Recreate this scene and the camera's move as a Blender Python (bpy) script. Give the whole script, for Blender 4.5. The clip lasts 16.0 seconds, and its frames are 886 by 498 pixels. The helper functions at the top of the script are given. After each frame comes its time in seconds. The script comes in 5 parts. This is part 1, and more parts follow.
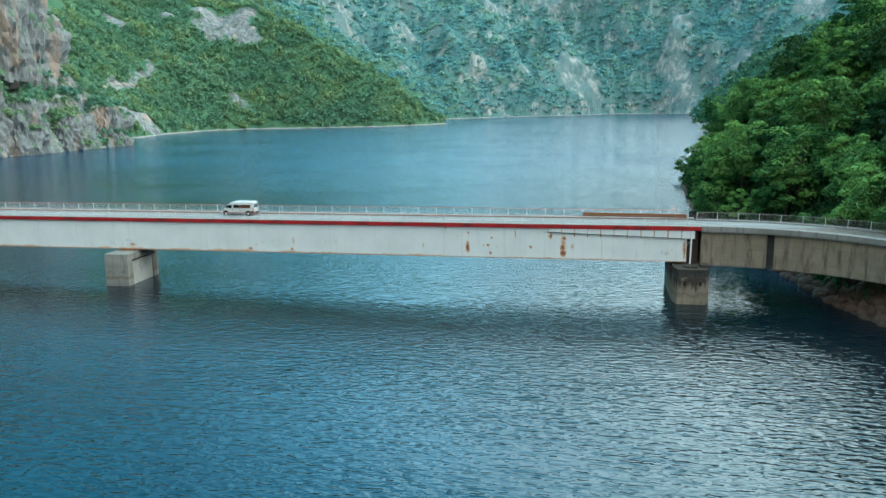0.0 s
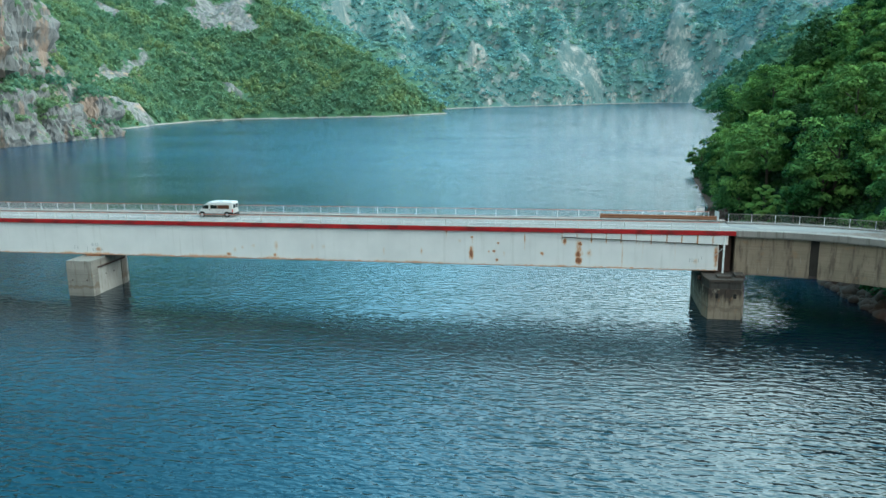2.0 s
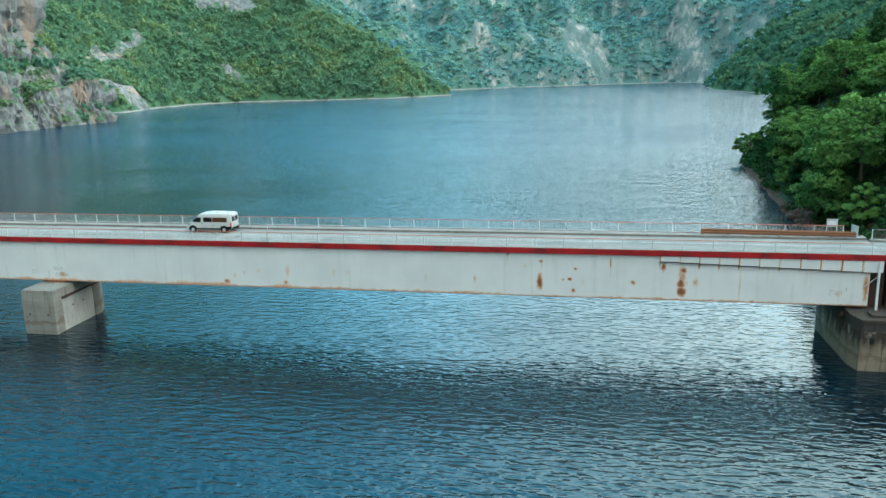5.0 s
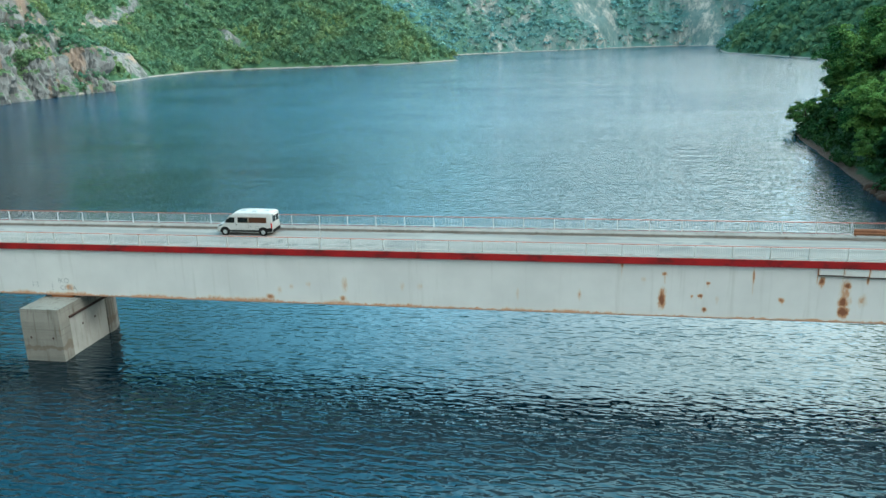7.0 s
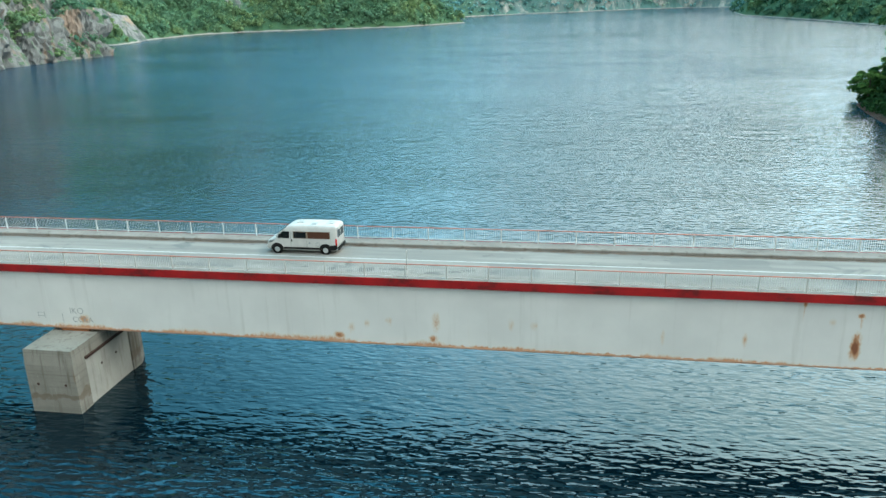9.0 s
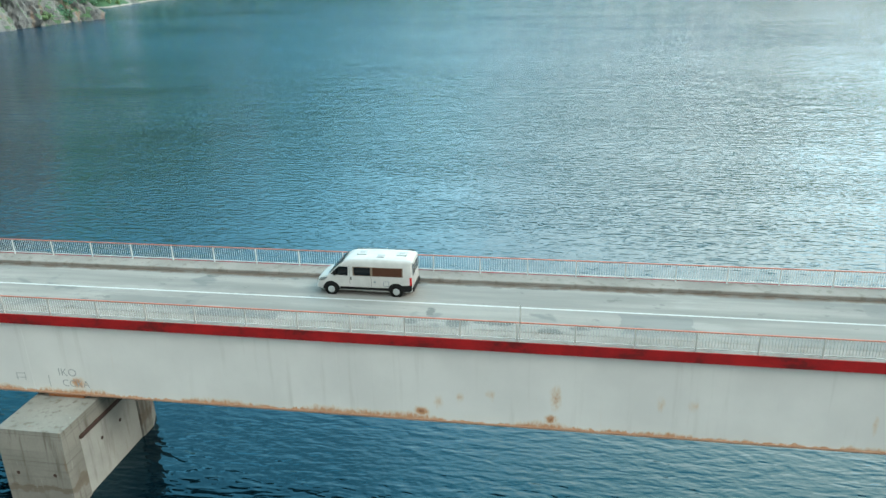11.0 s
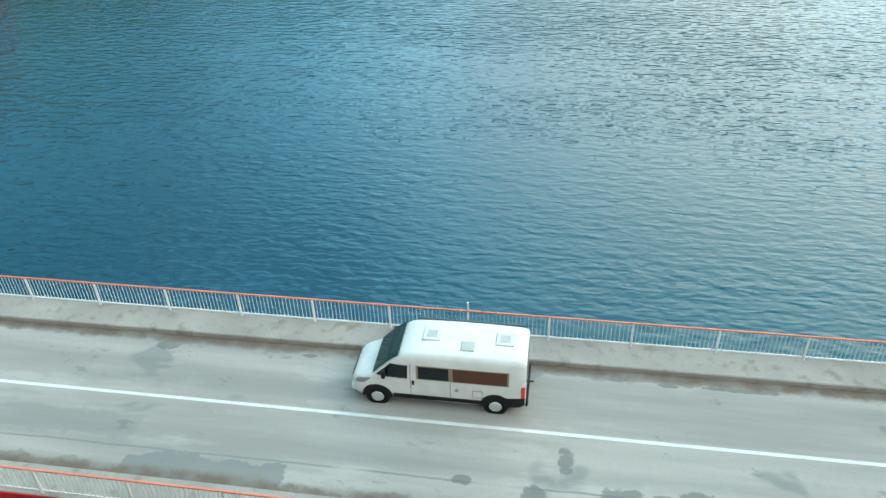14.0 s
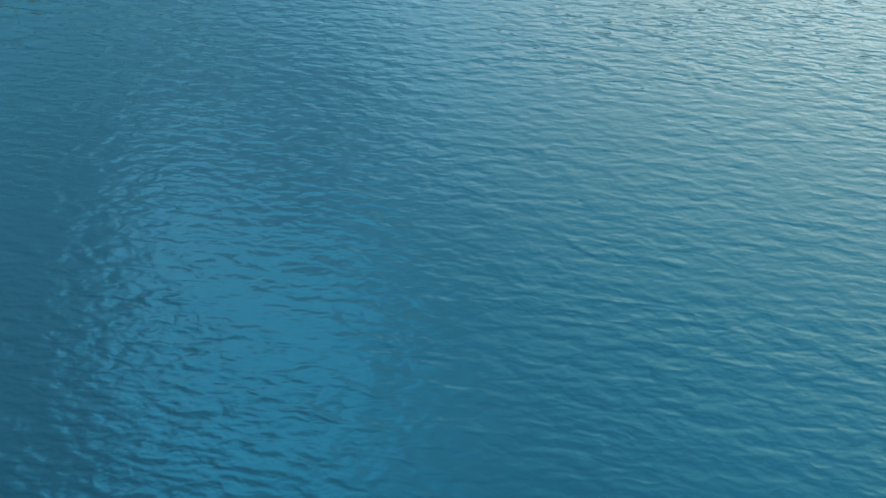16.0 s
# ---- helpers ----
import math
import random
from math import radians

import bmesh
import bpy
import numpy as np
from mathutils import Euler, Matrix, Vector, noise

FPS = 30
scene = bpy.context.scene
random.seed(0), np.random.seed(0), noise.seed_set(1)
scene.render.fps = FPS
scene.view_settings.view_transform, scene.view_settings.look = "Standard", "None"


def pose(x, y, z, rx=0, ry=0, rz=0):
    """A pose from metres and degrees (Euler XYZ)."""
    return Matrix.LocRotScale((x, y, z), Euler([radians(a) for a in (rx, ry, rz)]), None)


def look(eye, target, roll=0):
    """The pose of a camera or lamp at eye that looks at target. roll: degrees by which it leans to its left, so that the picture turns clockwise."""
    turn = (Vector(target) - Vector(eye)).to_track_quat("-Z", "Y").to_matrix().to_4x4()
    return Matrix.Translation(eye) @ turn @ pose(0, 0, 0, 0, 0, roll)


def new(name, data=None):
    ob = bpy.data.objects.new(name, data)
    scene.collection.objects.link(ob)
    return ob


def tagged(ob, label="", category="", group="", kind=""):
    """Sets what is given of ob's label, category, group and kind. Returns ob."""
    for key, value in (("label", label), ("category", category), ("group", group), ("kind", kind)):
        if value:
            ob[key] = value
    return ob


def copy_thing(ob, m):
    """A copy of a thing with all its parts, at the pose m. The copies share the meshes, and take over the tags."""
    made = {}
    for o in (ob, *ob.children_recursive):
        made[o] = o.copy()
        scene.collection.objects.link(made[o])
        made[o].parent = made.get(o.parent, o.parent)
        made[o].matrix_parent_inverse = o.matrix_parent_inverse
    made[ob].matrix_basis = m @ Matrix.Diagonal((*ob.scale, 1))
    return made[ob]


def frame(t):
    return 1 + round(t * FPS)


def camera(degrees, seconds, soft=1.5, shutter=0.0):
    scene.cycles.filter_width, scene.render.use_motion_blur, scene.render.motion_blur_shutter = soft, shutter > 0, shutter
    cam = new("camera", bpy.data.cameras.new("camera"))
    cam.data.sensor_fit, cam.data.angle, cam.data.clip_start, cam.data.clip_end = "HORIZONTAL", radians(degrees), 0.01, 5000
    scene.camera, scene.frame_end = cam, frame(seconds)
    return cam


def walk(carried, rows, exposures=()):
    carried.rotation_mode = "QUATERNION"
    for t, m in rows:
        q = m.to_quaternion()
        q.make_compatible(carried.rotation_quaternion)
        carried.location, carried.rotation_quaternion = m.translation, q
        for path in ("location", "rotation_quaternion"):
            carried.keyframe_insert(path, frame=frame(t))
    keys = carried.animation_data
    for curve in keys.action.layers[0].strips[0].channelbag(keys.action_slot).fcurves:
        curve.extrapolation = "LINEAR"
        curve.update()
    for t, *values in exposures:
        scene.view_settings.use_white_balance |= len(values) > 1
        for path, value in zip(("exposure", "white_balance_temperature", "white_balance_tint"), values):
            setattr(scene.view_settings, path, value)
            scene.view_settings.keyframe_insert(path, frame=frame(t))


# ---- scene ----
cam = camera(59.9, 16.0)
ROWS = [
    (0,(6.619,-115.468,29.824),(6.269,-113.538,29.438),-0.75),
    (0.5,(6.104,-112.686,29.781),(5.755,-110.756,29.388),-0.8),
    (1,(5.544,-109.68,29.721),(5.196,-107.752,29.321),-0.8),
    (1.5,(4.913,-106.274,29.67),(4.565,-104.347,29.264),-0.8),
    (2,(4.153,-102.568,29.587),(3.805,-100.642,29.175),-0.8),
    (2.5,(3.184,-98.63,29.548),(2.835,-96.706,29.132),-0.8),
    (3,(1.982,-94.669,29.498),(1.633,-92.746,29.076),-0.85),
    (3.5,(0.312,-90.716,29.484),(-0.037,-88.794,29.056),-0.9),
    (4,(-1.651,-87.006,29.507),(-1.998,-85.085,29.073),-0.9),
    (6.5,(-14.994,-68.373,29.663),(-15.338,-66.473,29.143),-1.5),
    (7,(-17.789,-64.701,29.757),(-18.132,-62.807,29.214),-1.55),
    (7.5,(-20.636,-61.076,29.936),(-20.978,-59.188,29.373),-1.5),
    (8,(-23.433,-57.484,30.054),(-23.775,-55.603,29.468),-1.5),
    (8.5,(-26.353,-53.835,30.188),(-26.693,-51.961,29.577),-1.55),
    (9,(-29.14,-50.254,30.227),(-29.476,-48.387,29.595),-1.5),
    (9.2,(-30.297,-48.882,30.231),(-30.634,-47.019,29.588),-1.5),
    (11.3,(-39.561,-33.770,29.921),(-39.879,-31.941,29.177),-1.54),
    (11.5,(-40.224,-32.452,29.982),(-40.538,-30.631,29.217),-1.64),
    (12,(-41.800,-28.911,30.037),(-42.110,-27.113,29.216),-1.46),
    (12.5,(-43.315,-25.219,30.015),(-43.617,-23.452,29.129),-1.46),
    (13,(-44.546,-21.317,30.227),(-44.846,-19.596,29.253),-1.66),
    (13.5,(-45.837,-17.067,30.126),(-46.125,-15.395,29.066),-2.14),
    (14,(-47.075,-12.901,30.048),(-47.355,-11.280,28.911),-1.96),
    (14.5,(-48.152,-8.760,30.116),(-48.424,-7.180,28.921),-2.16),
    (15,(-49.237,-4.432,30.130),(-49.487,-2.940,28.822),-2.53),
    (15.5,(-50.614,0.603,30.108),(-50.836,1.975,28.670),-2.04),
    (16,(-51.523,5.675,30.242),(-51.752,6.978,28.742),-1.54),
]
walk(cam, [(t, look(eye, target, roll)) for t, eye, target, roll in ROWS],
     [(0.0, 0.46, 6050, -2), (9.0, 0.44, 6550, 0), (12.0, 0.42, 6800, 2), (14.0, 0.43, 6700, 2), (16.0, 0.6, 6750, 2)])

# ---- light ----
SUN_AZ, SUN_EL = 102.0, 42.0  # degrees east of the +y axis, degrees above the horizon
world = bpy.data.worlds.new("world")
scene.world = world
world.use_nodes = True
wn, wl = world.node_tree.nodes, world.node_tree.links
sky = wn.new("ShaderNodeTexSky")
sky.sky_type = "NISHITA"
sky.sun_disc = False
sky.sun_elevation = radians(SUN_EL)
sky.sun_rotation = radians(SUN_AZ)
sky.dust_density = 1.5
sky.air_density = 1.0
sky.ozone_density = 2.0
a_s, e_s = radians(SUN_AZ), radians(SUN_EL)
TO_SUN = (math.sin(a_s) * math.cos(e_s), math.cos(a_s) * math.cos(e_s), math.sin(e_s))


def sky_math(op, a, b=0.0):
    n = wn.new("ShaderNodeMath")
    n.operation = op
    for socket, v in zip(n.inputs, (a, b)):
        if isinstance(v, bpy.types.NodeSocket):
            wl.new(v, socket)
        else:
            socket.default_value = v
    return n.outputs[0]


def sky_step(v, lo, hi, a=0.0, b=1.0):
    n = wn.new("ShaderNodeMapRange")
    n.interpolation_type = "SMOOTHSTEP"
    wl.new(v, n.inputs[0])
    for k, x in enumerate((lo, hi, a, b)):
        n.inputs[k + 1].default_value = x
    return n.outputs[0]


def sky_mix(f, a, b):
    n = wn.new("ShaderNodeMix")
    n.data_type = "RGBA"
    for socket, v in ((n.inputs["Factor"], f), (n.inputs["A"], a), (n.inputs["B"], b)):
        if isinstance(v, bpy.types.NodeSocket):
            wl.new(v, socket)
        elif isinstance(v, tuple):
            socket.default_value = (*v, 1)
        else:
            socket.default_value = v
    return n.outputs["Result"]


# broken thin cloud over the blue: a bright bank low in the north-east, an even white cover in the south
coord = wn.new("ShaderNodeTexCoord")
axes = wn.new("ShaderNodeSeparateXYZ")
wl.new(coord.outputs["Generated"], axes.inputs[0])
sx, sy, sz = axes.outputs
flat = sky_math("SQRT", sky_math("ADD", sky_math("MULTIPLY", sx, sx), sky_math("ADD", sky_math("MULTIPLY", sy, sy), 1e-4)))
BANK = radians(56)
aside = sky_math("DIVIDE", sky_math("ADD", sky_math("MULTIPLY", sx, math.sin(BANK)), sky_math("MULTIPLY", sy, math.cos(BANK))), flat)
bank = sky_math("MULTIPLY", sky_step(aside, 0.2, 0.86), sky_math("MULTIPLY", sky_step(sz, 0.96, 0.55), sky_step(sz, 0.18, 0.38, 0.14, 1.0)))
south = sky_step(sy, 0.0, -0.6)
clouds = wn.new("ShaderNodeTexNoise")
clouds.inputs["Scale"].default_value = 2.6
clouds.inputs["Detail"].default_value = 3
clouds.inputs["Roughness"].default_value = 0.55
wl.new(coord.outputs["Generated"], clouds.inputs["Vector"])
westward = sky_step(sx, -0.1, -0.6)
west = sky_mix(westward, (8.0, 17.0, 22.5), (1.7, 6.2, 9.0))
veil = sky_mix(south, west, (11.0, 11.2, 11.2))
cover = sky_math("MAXIMUM", sky_step(clouds.outputs["Fac"], 0.36, 0.66, 0.52, 0.95), sky_math("MULTIPLY", westward, 0.85))
open_sky = sky_mix(cover, sky.outputs[0], veil)
# one brighter cloud high in the north-west
high = wn.new("ShaderNodeVectorMath")
high.operation = "DOT_PRODUCT"
wl.new(coord.outputs["Generated"], high.inputs[0])
high.inputs[1].default_value = (-math.sin(radians(34)) * math.cos(radians(50)), math.cos(radians(34)) * math.cos(radians(50)), math.sin(radians(50)))
open_sky = sky_mix(sky_step(sky_math("ADD", high.outputs["Value"], sky_math("MULTIPLY", sky_math("SUBTRACT", clouds.outputs["Fac"], 0.5), 0.22)), 0.955, 1.01, 0.0, 0.6), open_sky, (14.0, 25.0, 33.0))
wl.new(sky_mix(bank, open_sky, (26.0, 25.4, 24.2)), wn["Background"].inputs[0])
wn["Background"].inputs[1].default_value = 0.14

sun = new("sun", bpy.data.lights.new("sun", "SUN"))
sun.data.energy = 1.1
sun.data.angle = radians(30)
sun.data.color = (1.0, 0.95, 0.87)
sun.matrix_world = look((0, 0, 200), (-TO_SUN[0], -TO_SUN[1], 200 - TO_SUN[2]))

# ---- materials ----
class Mat:
    """A node material in short words."""

    def __init__(self, name, rough=0.7, metal=0.0, spec=0.5):
        self.m = bpy.data.materials.new(name)
        self.m.use_nodes = True
        self.n, self.l = self.m.node_tree.nodes, self.m.node_tree.links
        self.b = self.n["Principled BSDF"]
        self.b.inputs["Roughness"].default_value = rough
        self.b.inputs["Metallic"].default_value = metal
        self.b.inputs["Specular IOR Level"].default_value = spec
        self.geo = self.n.new("ShaderNodeNewGeometry")
        self.pos = self.geo.outputs["Position"]

    def put(self, socket, value):
        if isinstance(value, bpy.types.NodeSocket):
            self.l.new(value, socket)
        elif isinstance(value, (tuple, list)) and len(value) == 3 and socket.type == "RGBA":
            socket.default_value = (*value, 1)
        else:
            socket.default_value = value

    def set(self, **kw):
        for k, v in kw.items():
            self.put(self.b.inputs[k.replace("_", " ")], v)
        return self

    def map(self, scale=(1, 1, 1), loc=(0, 0, 0), rot=(0, 0, 0), src=None):
        n = self.n.new("ShaderNodeMapping")
        self.l.new(src or self.pos, n.inputs[0])
        n.inputs["Location"].default_value = loc
        n.inputs["Rotation"].default_value = rot
        n.inputs["Scale"].default_value = scale
        return n.outputs[0]

    def noise(self, scale, detail=4, rough=0.55, vec=None, dist=0.0):
        n = self.n.new("ShaderNodeTexNoise")
        self.l.new(vec or self.pos, n.inputs["Vector"])
        n.inputs["Scale"].default_value = scale
        n.inputs["Detail"].default_value = detail
        n.inputs["Roughness"].default_value = rough
        n.inputs["Distortion"].default_value = dist
        return n.outputs["Fac"]

    def math(self, op, a, b=0.0, c=None, clamp=False):
        n = self.n.new("ShaderNodeMath")
        n.operation, n.use_clamp = op, clamp
        self.put(n.inputs[0], a)
        self.put(n.inputs[1], b)
        if c is not None:
            self.put(n.inputs[2], c)
        return n.outputs[0]

    def step(self, v, lo, hi, a=0.0, b=1.0):
        n = self.n.new("ShaderNodeMapRange")
        n.interpolation_type = "SMOOTHSTEP"
        self.put(n.inputs[0], v)
        for i, x in enumerate((lo, hi, a, b)):
            n.inputs[i + 1].default_value = x
        return n.outputs[0]

    def mix(self, f, a, b, kind="MIX"):
        n = self.n.new("ShaderNodeMix")
        n.data_type, n.blend_type = "RGBA", kind
        self.put(n.inputs["Factor"], f)
        self.put(n.inputs["A"], a)
        self.put(n.inputs["B"], b)
        return n.outputs["Result"]

    def xyz(self, src=None):
        n = self.n.new("ShaderNodeSeparateXYZ")
        self.l.new(src or self.pos, n.inputs[0])
        return n.outputs

    def bump(self, height, dist=0.05, strength=1.0):
        n = self.n.new("ShaderNodeBump")
        self.put(n.inputs["Height"], height)
        n.inputs["Distance"].default_value = dist
        n.inputs["Strength"].default_value = strength
        self.l.new(n.outputs[0], self.b.inputs["Normal"])
        return self

    def rnd(self):
        n = self.n.new("ShaderNodeObjectInfo")
        return n.outputs["Random"]

    def island(self):
        return self.geo.outputs["Random Per Island"]


def concrete(name, col, dark, cast=False, runs=False, drips=False):
    m = Mat(name, 0.92, 0, 0.15)
    big = m.noise(0.35, 5)
    streak = m.noise(1.0, 4, vec=m.map((2.2, 2.2, 0.25)))
    fine = m.noise(14, 5)
    c = m.mix(m.step(big, 0.35, 0.7), col, [v * 0.78 for v in col])
    c = m.mix(m.step(streak, 0.52, 0.72, 0, 0.75), c, dark)
    c = m.mix(m.step(fine, 0.45, 0.75, 0, 0.35), c, [v * 0.6 for v in col])
    if cast:  # board marks, lifts of the casting, tide marks and rust runs
        x, y, z = m.xyz()
        board = m.noise(1.0, 2, vec=m.map((0.08, 0.08, 5.5)))
        c = m.mix(m.step(board, 0.5, 0.66, 0, 0.45), c, [v * 0.6 for v in col])
        wob = m.math("MULTIPLY", m.math("SUBTRACT", m.noise(0.9, 5, 0.65), 0.5), 1.8)
        tide = m.math("ADD", z, wob)
        band = m.math("MULTIPLY", m.step(tide, 1.75, 1.6), m.step(tide, 1.05, 1.3))
        c = m.mix(m.math("MULTIPLY", band, 0.7), c, (0.15, 0.115, 0.085))
        lift = m.step(m.math("ABSOLUTE", m.math("SUBTRACT", m.math("FRACT", m.math("DIVIDE", m.math("ADD", z, 1.115), 1.75)), 0.5)), 0.012, 0.005)
        c = m.mix(m.math("MULTIPLY", lift, 0.5), c, dark)
        rusty = m.noise(1.0, 5, 0.65, vec=m.map((1.7, 1.7, 0.14), (3, 8, 1)))
        c = m.mix(m.step(rusty, 0.6, 0.75, 0, 0.7), c, (0.2, 0.115, 0.06))
        if runs:
            wet = m.math("ADD", z, m.math("MULTIPLY", m.noise(1.0, 5, 0.65, vec=m.map((1.5, 1.5, 0.25), (1, 2, 5))), 5.0))
            c = m.mix(m.step(wet, 4.5, 6.0, 0, 0.92), c, (0.038, 0.03, 0.026))
            blot = m.noise(0.55, 6, 0.7, vec=m.map((1, 1, 0.7), (6, 1, 2)))
            c = m.mix(m.step(blot, 0.55, 0.68, 0, 0.75), c, (0.34, 0.3, 0.25))
            och = m.noise(0.8, 6, 0.7, vec=m.map((1, 1, 0.45), (1, 7, 3)))
            c = m.mix(m.step(och, 0.58, 0.7, 0, 0.7), c, (0.3, 0.16, 0.075))
        lime = m.noise(1.0, 5, 0.65, vec=m.map((2.6, 2.6, 0.2), (13, 5, 1)))
        c = m.mix(m.step(lime, 0.63, 0.75, 0, 0.6), c, (0.5, 0.49, 0.46))
    if drips:  # dark runs below the slab and rusty blotches
        run = m.noise(1.0, 6, 0.7, vec=m.map((0.9, 0.9, 0.16), (4, 4, 4)))
        c = m.mix(m.step(run, 0.5, 0.64, 0, 0.7), c, (0.09, 0.068, 0.052))
        och = m.noise(0.5, 6, 0.7, vec=m.map((1, 1, 1.4), (8, 2, 6)))
        c = m.mix(m.step(och, 0.57, 0.7, 0, 0.5), c, (0.27, 0.16, 0.085))
    m.set(Base_Color=c)
    m.bump(m.math("ADD", m.math("MULTIPLY", fine, 0.5), streak), 0.03, 0.6)
    return m.m


M_PIER = concrete("pier_concrete", (0.265, 0.247, 0.218), (0.11, 0.088, 0.07), True)
M_PIERPALE = concrete("pale_pier_concrete", (0.4, 0.385, 0.355), (0.24, 0.215, 0.19))
M_PIERDARK = concrete("stained_pier_concrete", (0.25, 0.2, 0.15), (0.06, 0.045, 0.036), True, True)
M_SPAN = concrete("span_concrete", (0.27, 0.215, 0.16), (0.11, 0.085, 0.065), True, False, True)
M_KERB = concrete("kerb_concrete", (0.262, 0.241, 0.222), (0.145, 0.125, 0.105))
M_PIERWET = concrete("soaked_pier_concrete", (0.07, 0.056, 0.047), (0.04, 0.033, 0.028), True)
# near-black, so the shade of undersides, recesses and the tunnel is in the colour
M_DARKCON = concrete("near_black_concrete", (0.06, 0.055, 0.05), (0.03, 0.027, 0.024))


def road_material():
    m = Mat("worn_asphalt", 0.9, 0, 0.15)
    x, y, z = m.xyz()
    long = m.noise(1.0, 5, vec=m.map((0.08, 0.9, 1)))
    big = m.noise(0.22, 4, vec=m.map((0.5, 1.0, 1), (7, 3, 0)))
    fine = m.noise(22, 4)
    c = m.mix(m.step(long, 0.3, 0.7), (0.268, 0.252, 0.234), (0.182, 0.174, 0.164))
    c = m.mix(m.step(fine, 0.3, 0.8, 0, 0.3), c, (0.17, 0.17, 0.165))
    patch = m.noise(0.35, 3, 0.6, vec=m.map((0.45, 0.8, 1), (2.3, 9.1, 0)), dist=0.6)
    c = m.mix(m.step(patch, 0.58, 0.63, 0, 0.6), c, (0.12, 0.126, 0.128))
    blot = m.noise(0.9, 5, 0.7, vec=m.map((0.6, 1.1, 1), (12, 5, 0)))
    c = m.mix(m.step(blot, 0.62, 0.68, 0, 0.5), c, (0.1, 0.1, 0.098))
    pale = m.noise(0.5, 5, 0.65, vec=m.map((0.35, 1.2, 1), (21, 15, 0)))
    c = m.mix(m.step(pale, 0.54, 0.68, 0, 0.5), c, (0.3, 0.29, 0.272))
    # a trench line, two mended patches and skid-dark wheel tracks
    wl2 = m.math("MULTIPLY", m.math("SUBTRACT", m.noise(0.5, 4), 0.5), 0.16)
    crack = m.step(m.math("ABSOLUTE", m.math("SUBTRACT", m.math("ADD", y, wl2), 2.36)), 0.05, 0.025)
    c = m.mix(m.math("MULTIPLY", crack, m.step(m.noise(0.35, 3), 0.36, 0.5, 0.1, 0.7)), c, (0.12, 0.125, 0.125))
    for x0, x1, y0, y1, amt in ((-60.4, -55.0, 1.1, 2.2, 0.7), (-35.6, -31.6, 1.9, 4.4, 0.45), (-66.5, -60.5, 2.6, 3.7, 0.25), (-22.0, -15.0, 5.6, 7.2, 0.3), (-90.0, -80.0, 1.3, 2.9, 0.4)):
        rag = m.math("MULTIPLY", m.math("SUBTRACT", m.noise(1.1, 5, 0.65), 0.5), 1.1)
        inx = m.math("SUBTRACT", (x1 - x0) / 2, m.math("ABSOLUTE", m.math("SUBTRACT", x, (x0 + x1) / 2)))
        iny = m.math("SUBTRACT", (y1 - y0) / 2, m.math("ABSOLUTE", m.math("SUBTRACT", y, (y0 + y1) / 2)))
        inside = m.step(m.math("ADD", m.math("MINIMUM", inx, iny), rag), 0.0, 0.06)
        c = m.mix(m.math("MULTIPLY", inside, amt), c, (0.115, 0.122, 0.126))
    for yt in (2.3, 3.7, 5.5, 7.0):
        track = m.step(m.math("ABSOLUTE", m.math("SUBTRACT", y, yt)), 0.5, 0.1)
        c = m.mix(m.math("MULTIPLY", track, m.step(long, 0.4, 0.65, 0.0, 0.22)), c, (0.16, 0.162, 0.16))
    # small dark stains
    rag2 = m.math("SUBTRACT", m.noise(2.2, 5, 0.7), 0.5)
    for sx, sy, sw, sh in ((-49.4, 2.4, 0.35, 0.20), (-47.15, 2.17, 0.45, 0.34), (-44.5, 2.2, 0.75, 0.55), (-43.3, 2.47, 0.4, 0.14), (-42.1, 2.5, 0.85, 0.38), (-41.55, 2.55, 0.35, 0.2), (-37.8, 2.32, 0.60, 0.25), (-36.85, 2.68, 0.6, 0.22), (-39.3, 1.77, 0.9, 0.4), (-40.4, 7.35, 1.30, 0.12), (-44.5, 7.42, 0.4, 0.14), (-42.75, 7.3, 0.40, 0.1), (-61.3, 7.26, 0.5, 0.3), (-55.7, 7.29, 0.3, 0.14), (-67.9, 1.75, 0.6, 0.2), (-46.2, 3.6, 0.3, 0.6)):
        ex = m.math("DIVIDE", m.math("SUBTRACT", x, sx), sw)
        ey = m.math("DIVIDE", m.math("SUBTRACT", y, sy), sh)
        e2 = m.math("ADD", m.math("ADD", m.math("MULTIPLY", ex, ex), m.math("MULTIPLY", ey, ey)), m.math("MULTIPLY", rag2, 3.0))
        c = m.mix(m.step(e2, 1.0, 0.55, 0, 0.7), c, (0.09, 0.095, 0.095))
    # damp and dirt along both kerbs
    edge = m.math("MINIMUM", m.math("SUBTRACT", 7.87, y), m.math("SUBTRACT", y, 1.15))
    wob = m.math("MULTIPLY", m.noise(0.6, 5, 0.65), 1.6)
    damp = m.step(m.math("SUBTRACT", edge, wob), -0.33, -0.42)
    c = m.mix(m.math("MULTIPLY", damp, 0.75), c, (0.145, 0.135, 0.12))
    dirt = m.step(m.math("SUBTRACT", edge, m.math("MULTIPLY", m.noise(0.7, 5, 0.7), 0.7)), 0.25, -0.1)
    c = m.mix(m.math("MULTIPLY", dirt, m.step(m.noise(1.2, 4), 0.3, 0.6, 0.35, 1)), c, (0.105, 0.075, 0.058))
    m.set(Base_Color=c, Roughness=m.step(damp, 0, 1, 0.85, 0.55))
    m.bump(fine, 0.01, 0.5)
    return m.m


M_ROAD = road_material()


